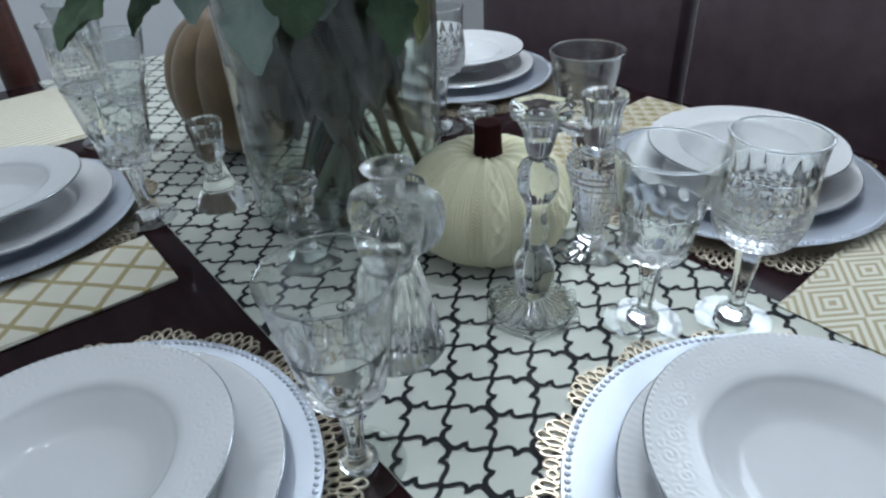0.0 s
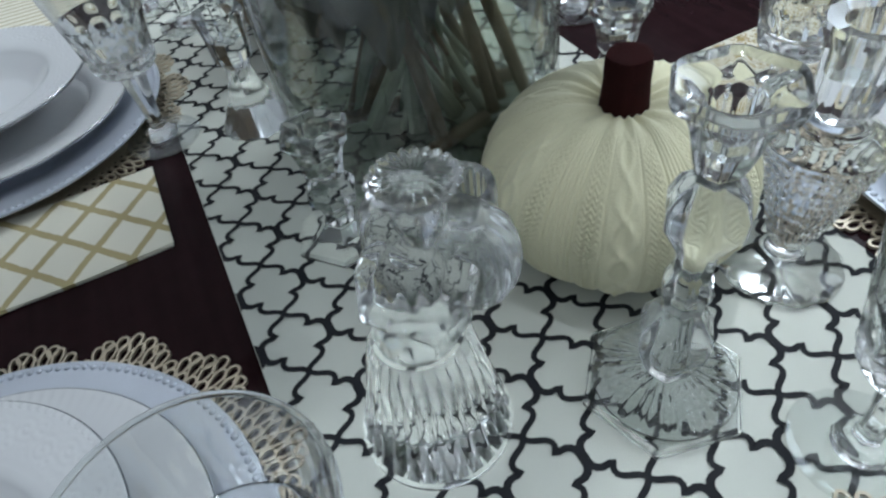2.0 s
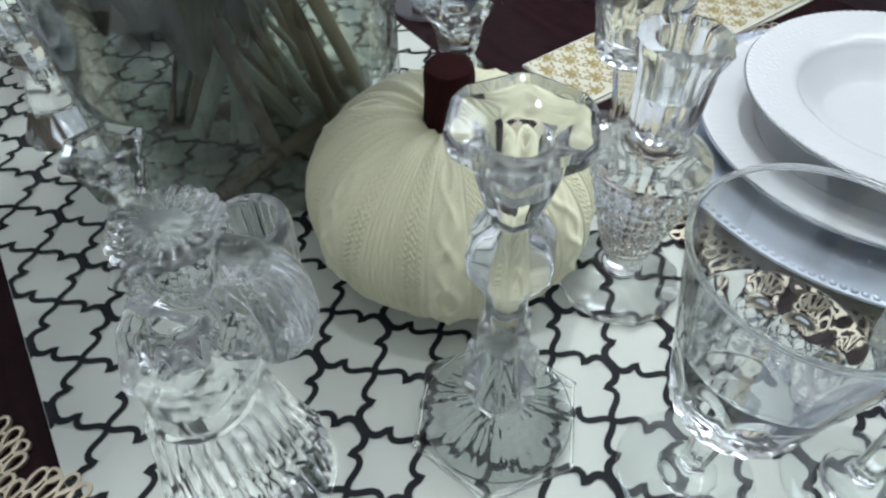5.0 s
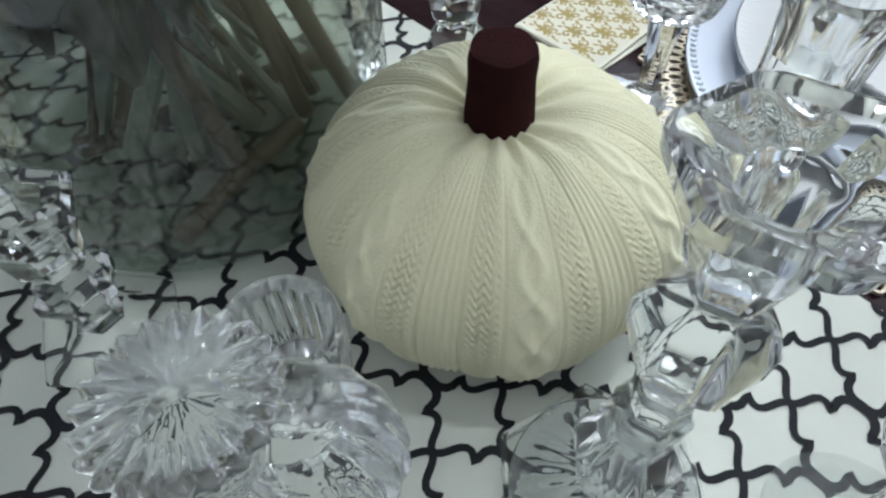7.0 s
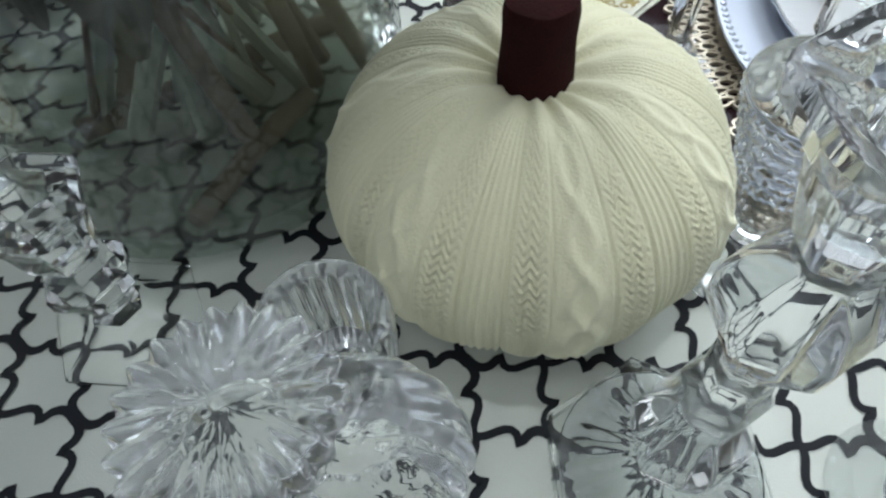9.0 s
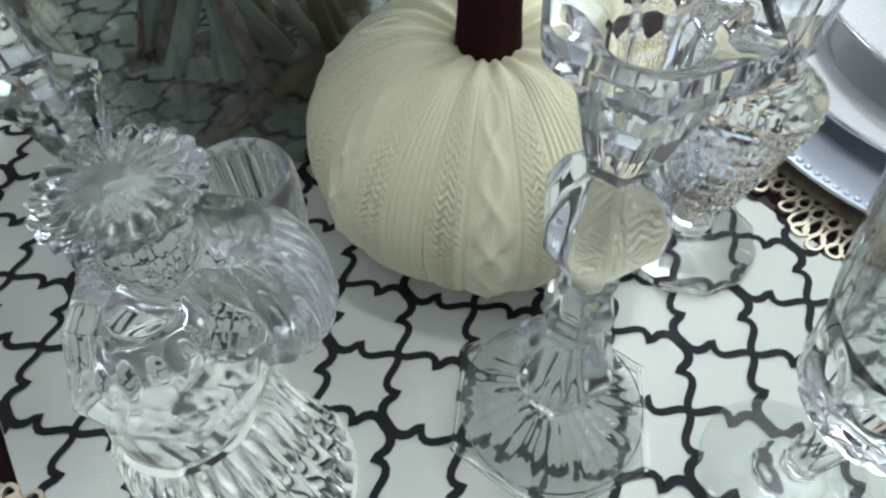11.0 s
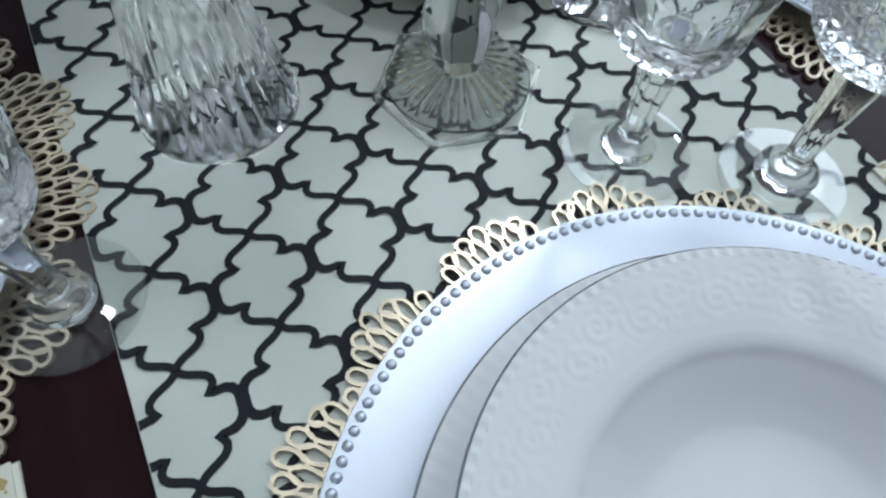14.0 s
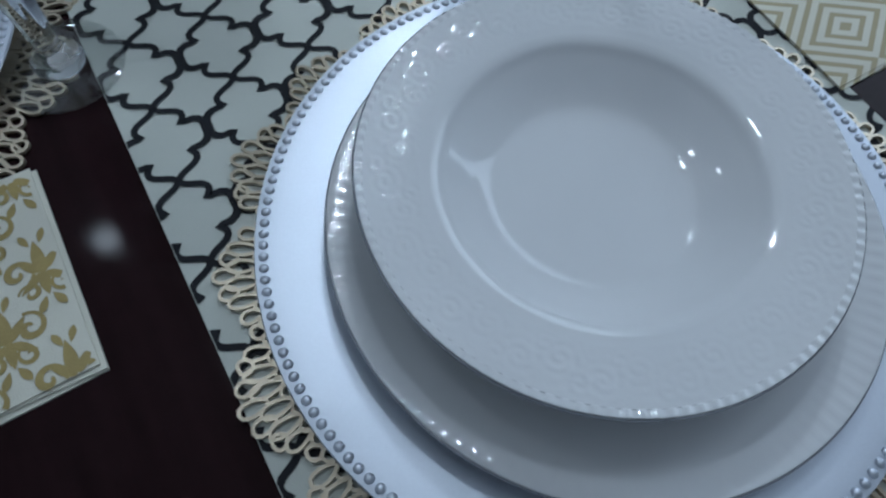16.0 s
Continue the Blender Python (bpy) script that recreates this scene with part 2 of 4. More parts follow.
part("tabletop", at_table(box(bmesh.new(), TX0, TY0, ZT - 0.032, TX1, TY1, ZT, 0.006)), WOOD, table, smooth=False)
part("apron", at_table(box(bmesh.new(), TX0 + 0.08, TY0 + 0.08, ZT - 0.12, TX1 - 0.08, TY1 - 0.08, ZT - 0.032)), WOOD, table, smooth=False)
for lx in (TX0 + 0.12, TX1 - 0.12):
    for ly in (TY0 + 0.12, TY1 - 0.12):
        bm = lathe([(0, 0), (0.022, 0), (0.03, 0.2), (0.036, 0.55), (0.036, ZT - 0.12), (0, ZT - 0.12)], 16)
        bmesh.ops.translate(bm, verts=bm.verts, vec=(lx, ly, 0))
        part("leg", at_table(bm), WOOD, table)

# ---------------------------------------------------------------- runner with its printed trellis
LX, LY = 0.0455, 0.0505
RX0, RX1, RY0, RY1 = -0.069, 0.3065, -0.52, 1.2
runner = thing("table_runner", pose(0.12, 0.3, ZT), "ivory table runner printed with a black quatrefoil trellis", "table runner")


def at_runner(bm):
    bmesh.ops.translate(bm, verts=bm.verts, vec=(-0.12, -0.3, -ZT))
    return bm


bm = bmesh.new()
box(bm, RX0, TY0, ZT + 0.0003, RX1, TY1, RZ)
for y0, s in ((TY0, -1), (TY1, 1)):
    box(bm, RX0, min(y0 + s * 0.001, y0 + s * 0.003), ZT - 0.16, RX1, max(y0 + s * 0.001, y0 + s * 0.003), RZ)
part("cloth", at_runner(bm), CLOTH, runner, smooth=False)

# one quarter of a quatrefoil, from its round side lobe to its pointed top
QUARTER = [(0.5, 0.0), (0.5, 0.055), (0.482, 0.115), (0.44, 0.160), (0.38, 0.186), (0.315, 0.188), (0.268, 0.180), (0.222, 0.186),
           (0.262, 0.222), (0.284, 0.265), (0.276, 0.315), (0.235, 0.356), (0.175, 0.386), (0.115, 0.410), (0.062, 0.436), (0.024, 0.466), (0.0, 0.5)]


def drawn(p):
    """The slight skew of the woven cloth."""
    x, y = max(-0.09, min(0.3, p.x)) / 0.1, max(-0.15, min(0.37, p.y)) / 0.1
    k = (1, x, y, x * x, x * y, y * y)
    dx = (0.78, 0.5, 3.59, -0.4, -0.88, -1.82)
    dy = (-1.87, 0.08, 0.62, 0.82, -1.32, 0.86)
    return Vector((p.x + 0.001 * sum(a * b for a, b in zip(k, dx)), p.y + 0.001 * sum(a * b for a, b in zip(k, dy))))


def trellis():
    bm = bmesh.new()
    h = 0.0018
    i0, i1 = math.floor(RX0 / LX) - 1, math.ceil(RX1 / LX) + 1
    j0, j1 = math.floor(TY0 / LY) - 1, math.ceil(TY1 / LY) + 1
    for i in range(i0, i1 + 1):
        for j in range(j0, j1 + 1):
            for sx in (1, -1):
                for sy in (1, -1):
                    pts = [drawn(Vector(((i + sx * u) * LX, (j + sy * v) * LY))) for u, v in QUARTER]
                    mid = drawn(Vector((i * LX, j * LY)))
                    rows = []
                    for k, p in enumerate(pts):
                        d = (pts[min(k + 1, len(pts) - 1)] - pts[max(k - 1, 0)]).normalized()
                        nrm = Vector((-d.y, d.x))
                        if nrm.dot(mid - p) < 0:
                            nrm = -nrm
                        fat = max(0.0, 1 - k / 6) ** 0.7
                        rows.append((p + nrm * (h + 0.0013 * fat), p - nrm * h))
                    vs = [[bm.verts.new((q.x, q.y, RZ + 0.0003 + 0.00003 * ((sx > 0) + 2 * (sy > 0) + 4 * (i % 2) + 8 * (j % 2)))) for q in r] for r in rows]
                    for a, b in zip(vs, vs[1:]):
                        f = bm.faces.new((a[0], a[1], b[1], b[0]))
                        f.normal_update()
                        if f.normal.z < 0:
                            f.normal_flip()
    for co, no in (((RX0 + 0.0005, 0, 0), (-1, 0, 0)), ((RX1 - 0.0005, 0, 0), (1, 0, 0)), ((0, TY0, 0), (0, -1, 0)), ((0, TY1, 0), (0, 1, 0))):
        bmesh.ops.bisect_plane(bm, geom=bm.verts[:] + bm.edges[:] + bm.faces[:], plane_co=co, plane_no=no, clear_outer=True)
    return bm


tagged(part("printed_trellis", at_runner(trellis()), INK, runner, "black printed trellis lines", smooth=False), kind="stuff")

# ---------------------------------------------------------------- place settings


def lace_mat():
    """A round mat of flat oval loops whose outer edge runs in fans."""
    bm = bmesh.new()
    t = 0.0011

    def loop(r0, r1, a, w, lean=0.0):
        rc, hl = (r0 + r1) / 2, (r1 - r0) / 2
        ring = []
        n = 12
        wid = 0.00085
        for k in range(n):
            u = 2 * math.pi * k / n
            c, s = math.cos(u), math.sin(u)
            pear = 1 + 0.25 * c
            pts = []
            for off in (wid, -wid):
                x = rc + (hl + off) * c
                y = (w * pear + off) * s + lean * (x - rc)
                ca, sa = math.cos(a), math.sin(a)
                pts.append((x * ca - y * sa, x * sa + y * ca))
            ring.append([bm.verts.new((*pts[0], 0)), bm.verts.new((*pts[1], 0)), bm.verts.new((*pts[1], t * 2)), bm.verts.new((*pts[0], t * 2))])
        for k in range(n):
            p, q = ring[k], ring[(k + 1) % n]
            for e in range(4):
                bm.faces.new((p[e], q[e], q[(e + 1) % 4], p[(e + 1) % 4]))

    fans, per = 17, 7
    cnt = fans * per
    rng = random.Random(4)
    for row, (r0, r1) in enumerate(((0.1460, 0.1565), (0.1540, 0.1640), (0.1615, 0.1735), (0.1710, 0.1840))):
        for k in range(cnt):
            u = (k + 0.5 * (row % 2)) / per
            pos = u - math.floor(u) - 0.5
            limit = 0.1660 + 0.0175 * (1 - (2 * abs(pos)) ** 1.6) + 0.0015 * math.sin(2.4 * math.floor(u))
            far = r1
            if row > 1:
                if r0 > limit - 0.005:
                    continue
                far = max(r0 + 0.007, min(r1 + 0.003, limit))
            loop(r0, far + rng.uniform(-0.0005, 0.0008), 2 * math.pi * (u + rng.uniform(-0.01, 0.01)) / fans, math.pi * (r0 + 0.006) / cnt * 0.74, lean=pos * 0.25 + rng.uniform(-0.03, 0.03))
    return bm


CHARGER = smooth_profile([(0.0, 0.0), (0.10, 0.0), (0.118, 0.0015), (0.130, 0.006), (0.158, 0.0105), (0.1655, 0.0112)], 4) + [(0.1660, 0.0124)] + \
    list(reversed(smooth_profile([(0.0, 0.003), (0.10, 0.003), (0.116, 0.0045), (0.128, 0.009), (0.156, 0.0130), (0.1655, 0.0134)], 4)))
DINNER = smooth_profile([(0.0, 0.002), (0.070, 0.002), (0.078, 0.0), (0.085, 0.003), (0.098, 0.013), (0.130, 0.0185), (0.1345, 0.0195)], 4) + [(0.1352, 0.0205)] + \
    list(reversed(smooth_profile([(0.0, 0.006), (0.078, 0.006), (0.088, 0.008), (0.098, 0.0165), (0.130, 0.0220), (0.1345, 0.0222)], 4)))
SOUP = smooth_profile([(0.0, 0.002), (0.042, 0.002), (0.048, 0.0), (0.052, 0.003), (0.069, 0.017), (0.077, 0.024), (0.106, 0.0290), (0.1095, 0.0298)], 4) + [(0.1102, 0.0308)] + \
    list(reversed(smooth_profile([(0.0, 0.006), (0.040, 0.0065), (0.054, 0.0105), (0.069, 0.0215), (0.0775, 0.0275), (0.106, 0.0322), (0.1095, 0.0325)], 5)))


def emboss(bm, lo, hi, top, amp):
    """Low scroll relief and a beaded edge on the upper side of a rim."""
    motifs = 19
    for v in bm.verts:
        r = math.hypot(v.co.x, v.co.y)
        if r < lo or v.co.z < top:
            continue
        a = math.atan2(v.co.y, v.co.x)
        if r < hi:
            u = a / (2 * math.pi) * motifs
            mid = (lo + hi) / 2
            h = 0.0
            for off, sg, rc in ((0.27, 1, mid + 0.003), (0.73, -1, mid - 0.003), (0.0, 1, mid + 0.006), (0.5, -1, mid - 0.006)):
                d = (u - off + 0.5) % 1.0 - 0.5
                p, q = d * 2 * math.pi * mid / motifs, r - rc
                rho = math.hypot(p, q)
                size = 0.0070 if off in (0.27, 0.73) else 0.0045
                h += math.cos(2 * math.pi * rho / 0.0042 + sg * math.atan2(q, p)) * math.exp(-(rho / size) ** 2)
            h = 1.1 * h + 0.9 * noise.noise(Vector((v.co.x * 230, v.co.y * 230, 3)))
            v.co.z += amp * h * math.sin(math.pi * (r - lo) / (hi - lo)) ** 0.5
        elif r < 0.1098:
            v.co.z += 0.0003 * math.cos(120 * a)
    return bm


def dense_soup():
    prof = []
    for (r0, z0), (r1, z1) in zip(SOUP, SOUP[1:]):
        steps = 9 if r0 > 0.077 and r1 > 0.077 and z0 > 0.0272 and r1 < r0 else 1
        for s in range(steps):
            prof.append((r0 + (r1 - r0) * s / steps, z0 + (z1 - z0) * s / steps))
    prof.append(SOUP[-1])
    bm = lathe(prof, 640)
    return emboss(bm, 0.081, 0.1065, 0.0272, 0.00014)


def bead_mesh(size):
    bm = bmesh.new()
    bmesh.ops.create_icosphere(bm, subdivisions=2, radius=size, matrix=Matrix.Diagonal((1, 1, 0.75, 1)))
    me = bpy.data.meshes.new("bead")
    bm.to_mesh(me)
    bm.free()
    me.materials.append(SILVER)
    me.polygons.foreach_set("use_smooth", [True] * len(me.polygons))
    return me


SETTINGS = [(0.1130, -0.2545), (-0.2440, 0.0590), (-0.2240, 0.5490), (0.4885, 0.0185), (0.5150, 0.5600)]


def setting():
    x, y = SETTINGS[0]
    z = RZ + 0.0006
    mat = thing("lace_placemat", pose(x, y, z), "round pale gold openwork lace placemat with looped edge", "placemat", "placemats")
    part("looped_border", lace_mat(), GOLD, mat, "openwork border of flat loops", smooth=False)
    part("centre", lathe([(0, 0.0004), (0.152, 0.0004), (0.152, 0.0018), (0, 0.0018)], 64), GOLD, mat)
    charger = thing("charger_plate", pose(x, y, z + 0.0022), "round silver charger plate with a beaded rim", "charger plate", "charger plates")
    part("dish", lathe([(r * 0.968, h) for r, h in CHARGER], 96), SILVER, charger)
    bead = bead_mesh(0.0024)
    for k in range(166):
        a = 2 * math.pi * k / 166
        b = new("bead", bead)
        b.matrix_world = pose(0.1562 * math.cos(a), 0.1562 * math.sin(a), 0.0132)
        b.parent = charger
    bm = lathe([(r * 0.965, h) for r, h in DINNER], 480)
    for v in bm.verts:
        r = math.hypot(v.co.x, v.co.y)
        if 0.1248 < r < 0.1295 and v.co.z > 0.0205:
            v.co.z += 0.00028 * math.cos(120 * math.atan2(v.co.y, v.co.x))
    dinner = tagged(part("dinner_plate", bm, PORCELAIN, m=pose(x + 0.003, y - 0.003, z + 0.0022 + 0.0034)), "white porcelain dinner plate on a silver charger", "plate", "dinner plates")
    soup = tagged(part("soup_plate", dense_soup(), PORCELAIN, m=pose(x, y + 0.0060, z + 0.0022 + 0.0034 + 0.0200) @ Matrix.Diagonal((0.985, 0.985, 1, 1))), "white porcelain soup plate with an embossed scroll rim", "soup plate", "soup plates")
    soup.data.materials.append(RELIEF)
    for f in soup.data.polygons:
        if 0.081 < math.hypot(f.center.x, f.center.y) < 0.108 and f.center.z > 0.0272:
            f.material_index = 1
    for plate, r, h in ((dinner, 0.1352 * 0.965, 0.0205), (soup, 0.1102, 0.0308)):
        band = [(r - 0.0002 + 0.0007 * math.cos(q), h + 0.0012 * math.sin(q)) for q in (2 * math.pi * k / 8 for k in range(8))]
        part("rim_line", lathe(band, 160, closed=True), PLATINUM, plate, "thin platinum line round the edge")
    return mat, charger, dinner, soup


first = setting()
for n, (x, y) in enumerate(SETTINGS[1:]):
    turn = 23 * (n + 1)
    dz = -0.0012
    shift = (0.006 * math.cos(radians(turn)) + 0.002 * math.sin(radians(turn)), 0.006 * math.sin(radians(turn)) - 0.002 * math.cos(radians(turn)))
    for ob in first:
        p = ob.matrix_basis.translation
        grow = 1.035 if ob is first[0] and n != 1 else 1.0
        off = shift if ob is first[2] else (0, 0)
        copy_thing(ob, pose(x + off[0], y + off[1], p.z + dz, 0, 0, turn) @ Matrix.Diagonal((grow, grow, 1, 1)))

# ---------------------------------------------------------------- drinking glasses


def goblet(kind, m, label):
    """A thin foot, a faceted stem, a thick cut cup and a thin clear bowl above it."""
    ob = thing("goblet", m, label, "goblet", "goblets")
    foot = [(0.0, 0.0006), (0.020, 0.0003), (0.0310, 0.0), (0.0322, 0.0008), (0.0318, 0.0017), (0.022, 0.0022), (0, 0.0026)]
    part("foot", lathe(foot, 64), THIN_GLASS, ob, "thin clear foot")
    base = 0.0725 if kind == "flared" else 0.0790
    knob = 1.0 if kind == "flared" else 1.15
    stem = smooth_profile([(0.0126 * knob, 0.0029), (0.0136 * knob, 0.0055), (0.0124 * knob, 0.0100), (0.0084, 0.0135), (0.0062, 0.0170), (0.0064, 0.030), (0.0078, 0.050), (0.0102, base - 0.006), (0.0112, base - 0.0006)], 4)

    def panels(a, i, r, z):
        return r * (1 + 0.06 * math.cos(6 * a) * min(1.0, max(0.0, (z - 0.012) / 0.004)) + 0.03 * math.cos(12 * a) * max(0.0, 1 - abs(z - 0.007) / 0.004))
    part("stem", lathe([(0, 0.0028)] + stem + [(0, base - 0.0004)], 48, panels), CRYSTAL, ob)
    if kind == "flared":
        outer = [(0.0100, base), (0.0165, 0.0742), (0.0225, 0.0772), (0.0254, 0.0830), (0.0270, 0.0930), (0.0294, 0.110), (0.0322, 0.128), (0.0358, 0.150), (0.0393, 0.1735)]
        well, cut, split, n = [(0.0225, 0.0925), (0.016, 0.0885), (0.0, 0.0870)], 0.0775, 0.126, 10
    else:
        outer = [(0.0100, base), (0.020, 0.0815), (0.0295, 0.0885), (0.0345, 0.0985), (0.0364, 0.110), (0.0362, 0.122), (0.0346, 0.140), (0.0342, 0.157), (0.0352, 0.1745)]
        well, cut, split, n = [(0.0305, 0.102), (0.024, 0.0955), (0.0, 0.092)], 0.083, 0.148, 16
    side = smooth_profile(outer, 16)
    low = [p for p in side if p[1] <= split]
    high = [p for p in side if p[1] > split - 0.0008]
    wall = 0.0036 if kind == "flared" else 0.0042
    inner = [(r - 0.0003 - (wall - 0.0003) * ((split - z) / (split - base - 0.015)) ** 0.7, z) for r, z in reversed(low) if z > well[0][1] + 0.003] + well

    def shape(a, i, r, z):
        if i > len(low) or z < cut:
            return r
        u = n * a / (2 * math.pi)
        d = abs((u % 1) - 0.5)
        if kind == "flared":  # soft upright panels with arched tops, round thumb cuts, a ring of small facets below
            top = 0.125 - 0.016 * (2 * d) ** 2
            q = 0.030 * (1 - (2 * d) ** 2) * min(1.0, max(0.0, (top - z) / 0.010)) * min(1.0, max(0.0, (z - 0.088) / 0.003))
            q += 0.075 * max(0.0, 1 - (d / 0.44) ** 2 - ((z - 0.1015) / 0.0105) ** 2) ** 0.5
            if z < 0.090:
                q += 0.075 * abs((2 * u) % 1 - 0.5) * 2 * math.sin(math.pi * (z - cut) / (0.090 - cut))
            return r * (1 - q)
        if z < 0.126:         # crossing cuts that leave small pyramids
            w = (z - cut) / 0.0125
            e = abs((u + w) % 1 - 0.5) + abs((u - w) % 1 - 0.5)
            return r * (1 - 0.10 * abs(e - 0.5) * 2 * min(1.0, (z - cut) / 0.004) * min(1.0, (0.1262 - z) / 0.002))
        top = 0.147 - 0.018 * (2 * d)
        return r * (1 - 0.06 * (1 - 2 * d) * min(1.0, max(0.0, (top - z) / 0.010)) * min(1.0, (z - 0.126) / 0.003))
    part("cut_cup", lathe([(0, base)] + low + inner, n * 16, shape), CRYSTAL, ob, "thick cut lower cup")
    lip = high[-1]
    part("bowl", lathe(high + [(lip[0] - 0.0003, lip[1] + 0.0007), (lip[0] - 0.0008, lip[1] + 0.0007)] + [(r - 0.0011, z) for r, z in reversed(high)], 96, closed=True), THIN_GLASS, ob, "thin clear upper bowl")
    lip_ring = [(lip[0] - 0.0004 + 0.0011 * math.cos(q), lip[1] + 0.0012 * math.sin(q)) for q in (2 * math.pi * k / 10 for k in range(10))]
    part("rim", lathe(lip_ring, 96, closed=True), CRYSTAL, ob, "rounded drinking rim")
    return ob


flared = goblet("flared", pose(-0.0822, -0.0275, ZT + 0.003) @ Matrix.Diagonal((1.045, 1.045, 0.957, 1)), "clear cut-glass goblet with a flared bowl")
tulip = goblet("tulip", pose(0.2505, -0.1150, ZT + 0.004), "clear crystal goblet with a diamond-cut rounded bowl")
for x, y, a, z in ((0.1895, -0.0655, 20, 0.004), (-0.080, 0.440, 50, 0.003), (0.350, 0.148, 10, 0.0008), (-0.014, 0.66, 35, 0.0018), (-0.004, 0.93, 0, 0.0018)):
    copy_thing(flared, pose(x, y, ZT + z, 0, 0, a))
for x, y, a in ((-0.052, 0.735, 15), (0.345, 0.405, 30)):
    copy_thing(tulip, pose(x, y, ZT + 0.0018, 0, 0, a))

# ---------------------------------------------------------------- candlesticks


def tall_candlestick():
    thing_ob = thing("candlestick", pose(0.1325, 0.0130, RZ + 0.0006, 0, 0, -16.5), "tall hexagonal clear crystal candlestick on a fluted foot", "candlestick", "candlesticks")
    bm = lathe([(0, 0), (0.0445, 0), (0.0445, 0.0060), (0.037, 0.0062), (0.0, 0.0062)], 6, turn=radians(-60 + 3.5))
    foot = part("foot", bm, THIN_GLASS, thing_ob, "thick clear hexagonal foot plate", smooth=False)
    edge = [(0.0446, 0.0), (0.0464, 0.0), (0.0476, 0.0012), (0.0476, 0.0048), (0.0462, 0.0062), (0.0446, 0.0062)]
    part("bevelled_edge", lathe(edge, 6, closed=True, turn=radians(-60 + 3.5)), CRYSTAL, foot, smooth=False)

    def flute(a, i, r, z):
        return r * (1.03 - 0.17 * abs(math.sin(13 * a)) ** 2.2) if 0.009 < z < 0.0195 else r
    bm = lathe([(0, 0.0064), (0.0385, 0.0064), (0.0392, 0.0075), (0.0388, 0.0088), (0.0355, 0.0096), (0.030, 0.0125), (0.024, 0.0152), (0.018, 0.0178), (0.0135, 0.020), (0, 0.020)], 312, flute)
    part("dome", bm, CRYSTAL, thing_ob, "fluted dome over the foot").visible_shadow = True
    prof = [(0, 0.0202), (0.0130, 0.0202), (0.0150, 0.0260), (0.0198, 0.0430), (0.0205, 0.0500), (0.0195, 0.0570), (0.0125, 0.0680), (0.0105, 0.0720), (0.0105, 0.0780), (0.0130, 0.0840), (0.0130, 0.0890), (0.0105, 0.0950), (0.0098, 0.1000),
            (0.0100, 0.1120), (0.0125, 0.1170), (0.0188, 0.1290), (0.0190, 0.1390), (0.0150, 0.1480), (0.0090, 0.1530), (0.0086, 0.1560), (0.0105, 0.1590), (0.0125, 0.1650), (0.0165, 0.1800), (0.0200, 0.1870), (0.0262, 0.1905), (0.0268, 0.1950), (0.0250, 0.1972)]
    solid = len(prof)
    prof = prof + [(0.0205, 0.1955), (0.0128, 0.1915), (0.0108, 0.1900), (0.0100, 0.1880), (0.0098, 0.1700), (0, 0.1685)]

    def six_sided(a, i, r, z):
        """Flat sides with softly rounded corners outside, a round candle hole inside."""
        flat = math.cos(radians(30)) / math.cos((a - radians(-56.5)) % radians(60) - radians(30))
        return r * min(flat, 0.94 if r > 0.024 else 0.975) if i < solid else r * (0.5 * min(flat, 0.965) + 0.5 * 0.93) if i == solid else r
    bm = lathe(prof, 72, six_sided)
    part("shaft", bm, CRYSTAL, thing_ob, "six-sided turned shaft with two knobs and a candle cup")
    return thing_ob


tall_candlestick()


def short_candlestick(m):
    ob = thing("candlestick", m, "short hexagonal clear crystal candlestick", "candlestick", "candlesticks")
    bm = lathe([(0, 0), (0.036, 0), (0.0370, 0.001), (0.0370, 0.0035), (0.0345, 0.0055), (0.022, 0.010), (0.013, 0.018), (0.0, 0.018)], 6)
    part("foot", bm, CRYSTAL, ob, smooth=False)
    prof = [(0, 0.0182), (0.012, 0.0182), (0.0095, 0.026), (0.0130, 0.034), (0.0190, 0.042), (0.0190, 0.049), (0.0130, 0.057), (0.0110, 0.061), (0.0150, 0.067), (0.0170, 0.080), (0.0200, 0.091), (0.0245, 0.097), (0.0245, 0.101), (0.0215, 0.103), (0.0130, 0.1025), (0.0120, 0.098), (0.0112, 0.083), (0, 0.0815)]
    part("shaft", lathe(prof, 6), CRYSTAL, ob, smooth=False)
    return ob


sc = short_candlestick(pose(0.020, 0.2285, RZ + 0.0006, 0, 0, 10) @ Matrix.Diagonal((1, 1, 0.94, 1)))
copy_thing(sc, pose(0.267, 0.238, RZ + 0.0006, 0, 0, 35))


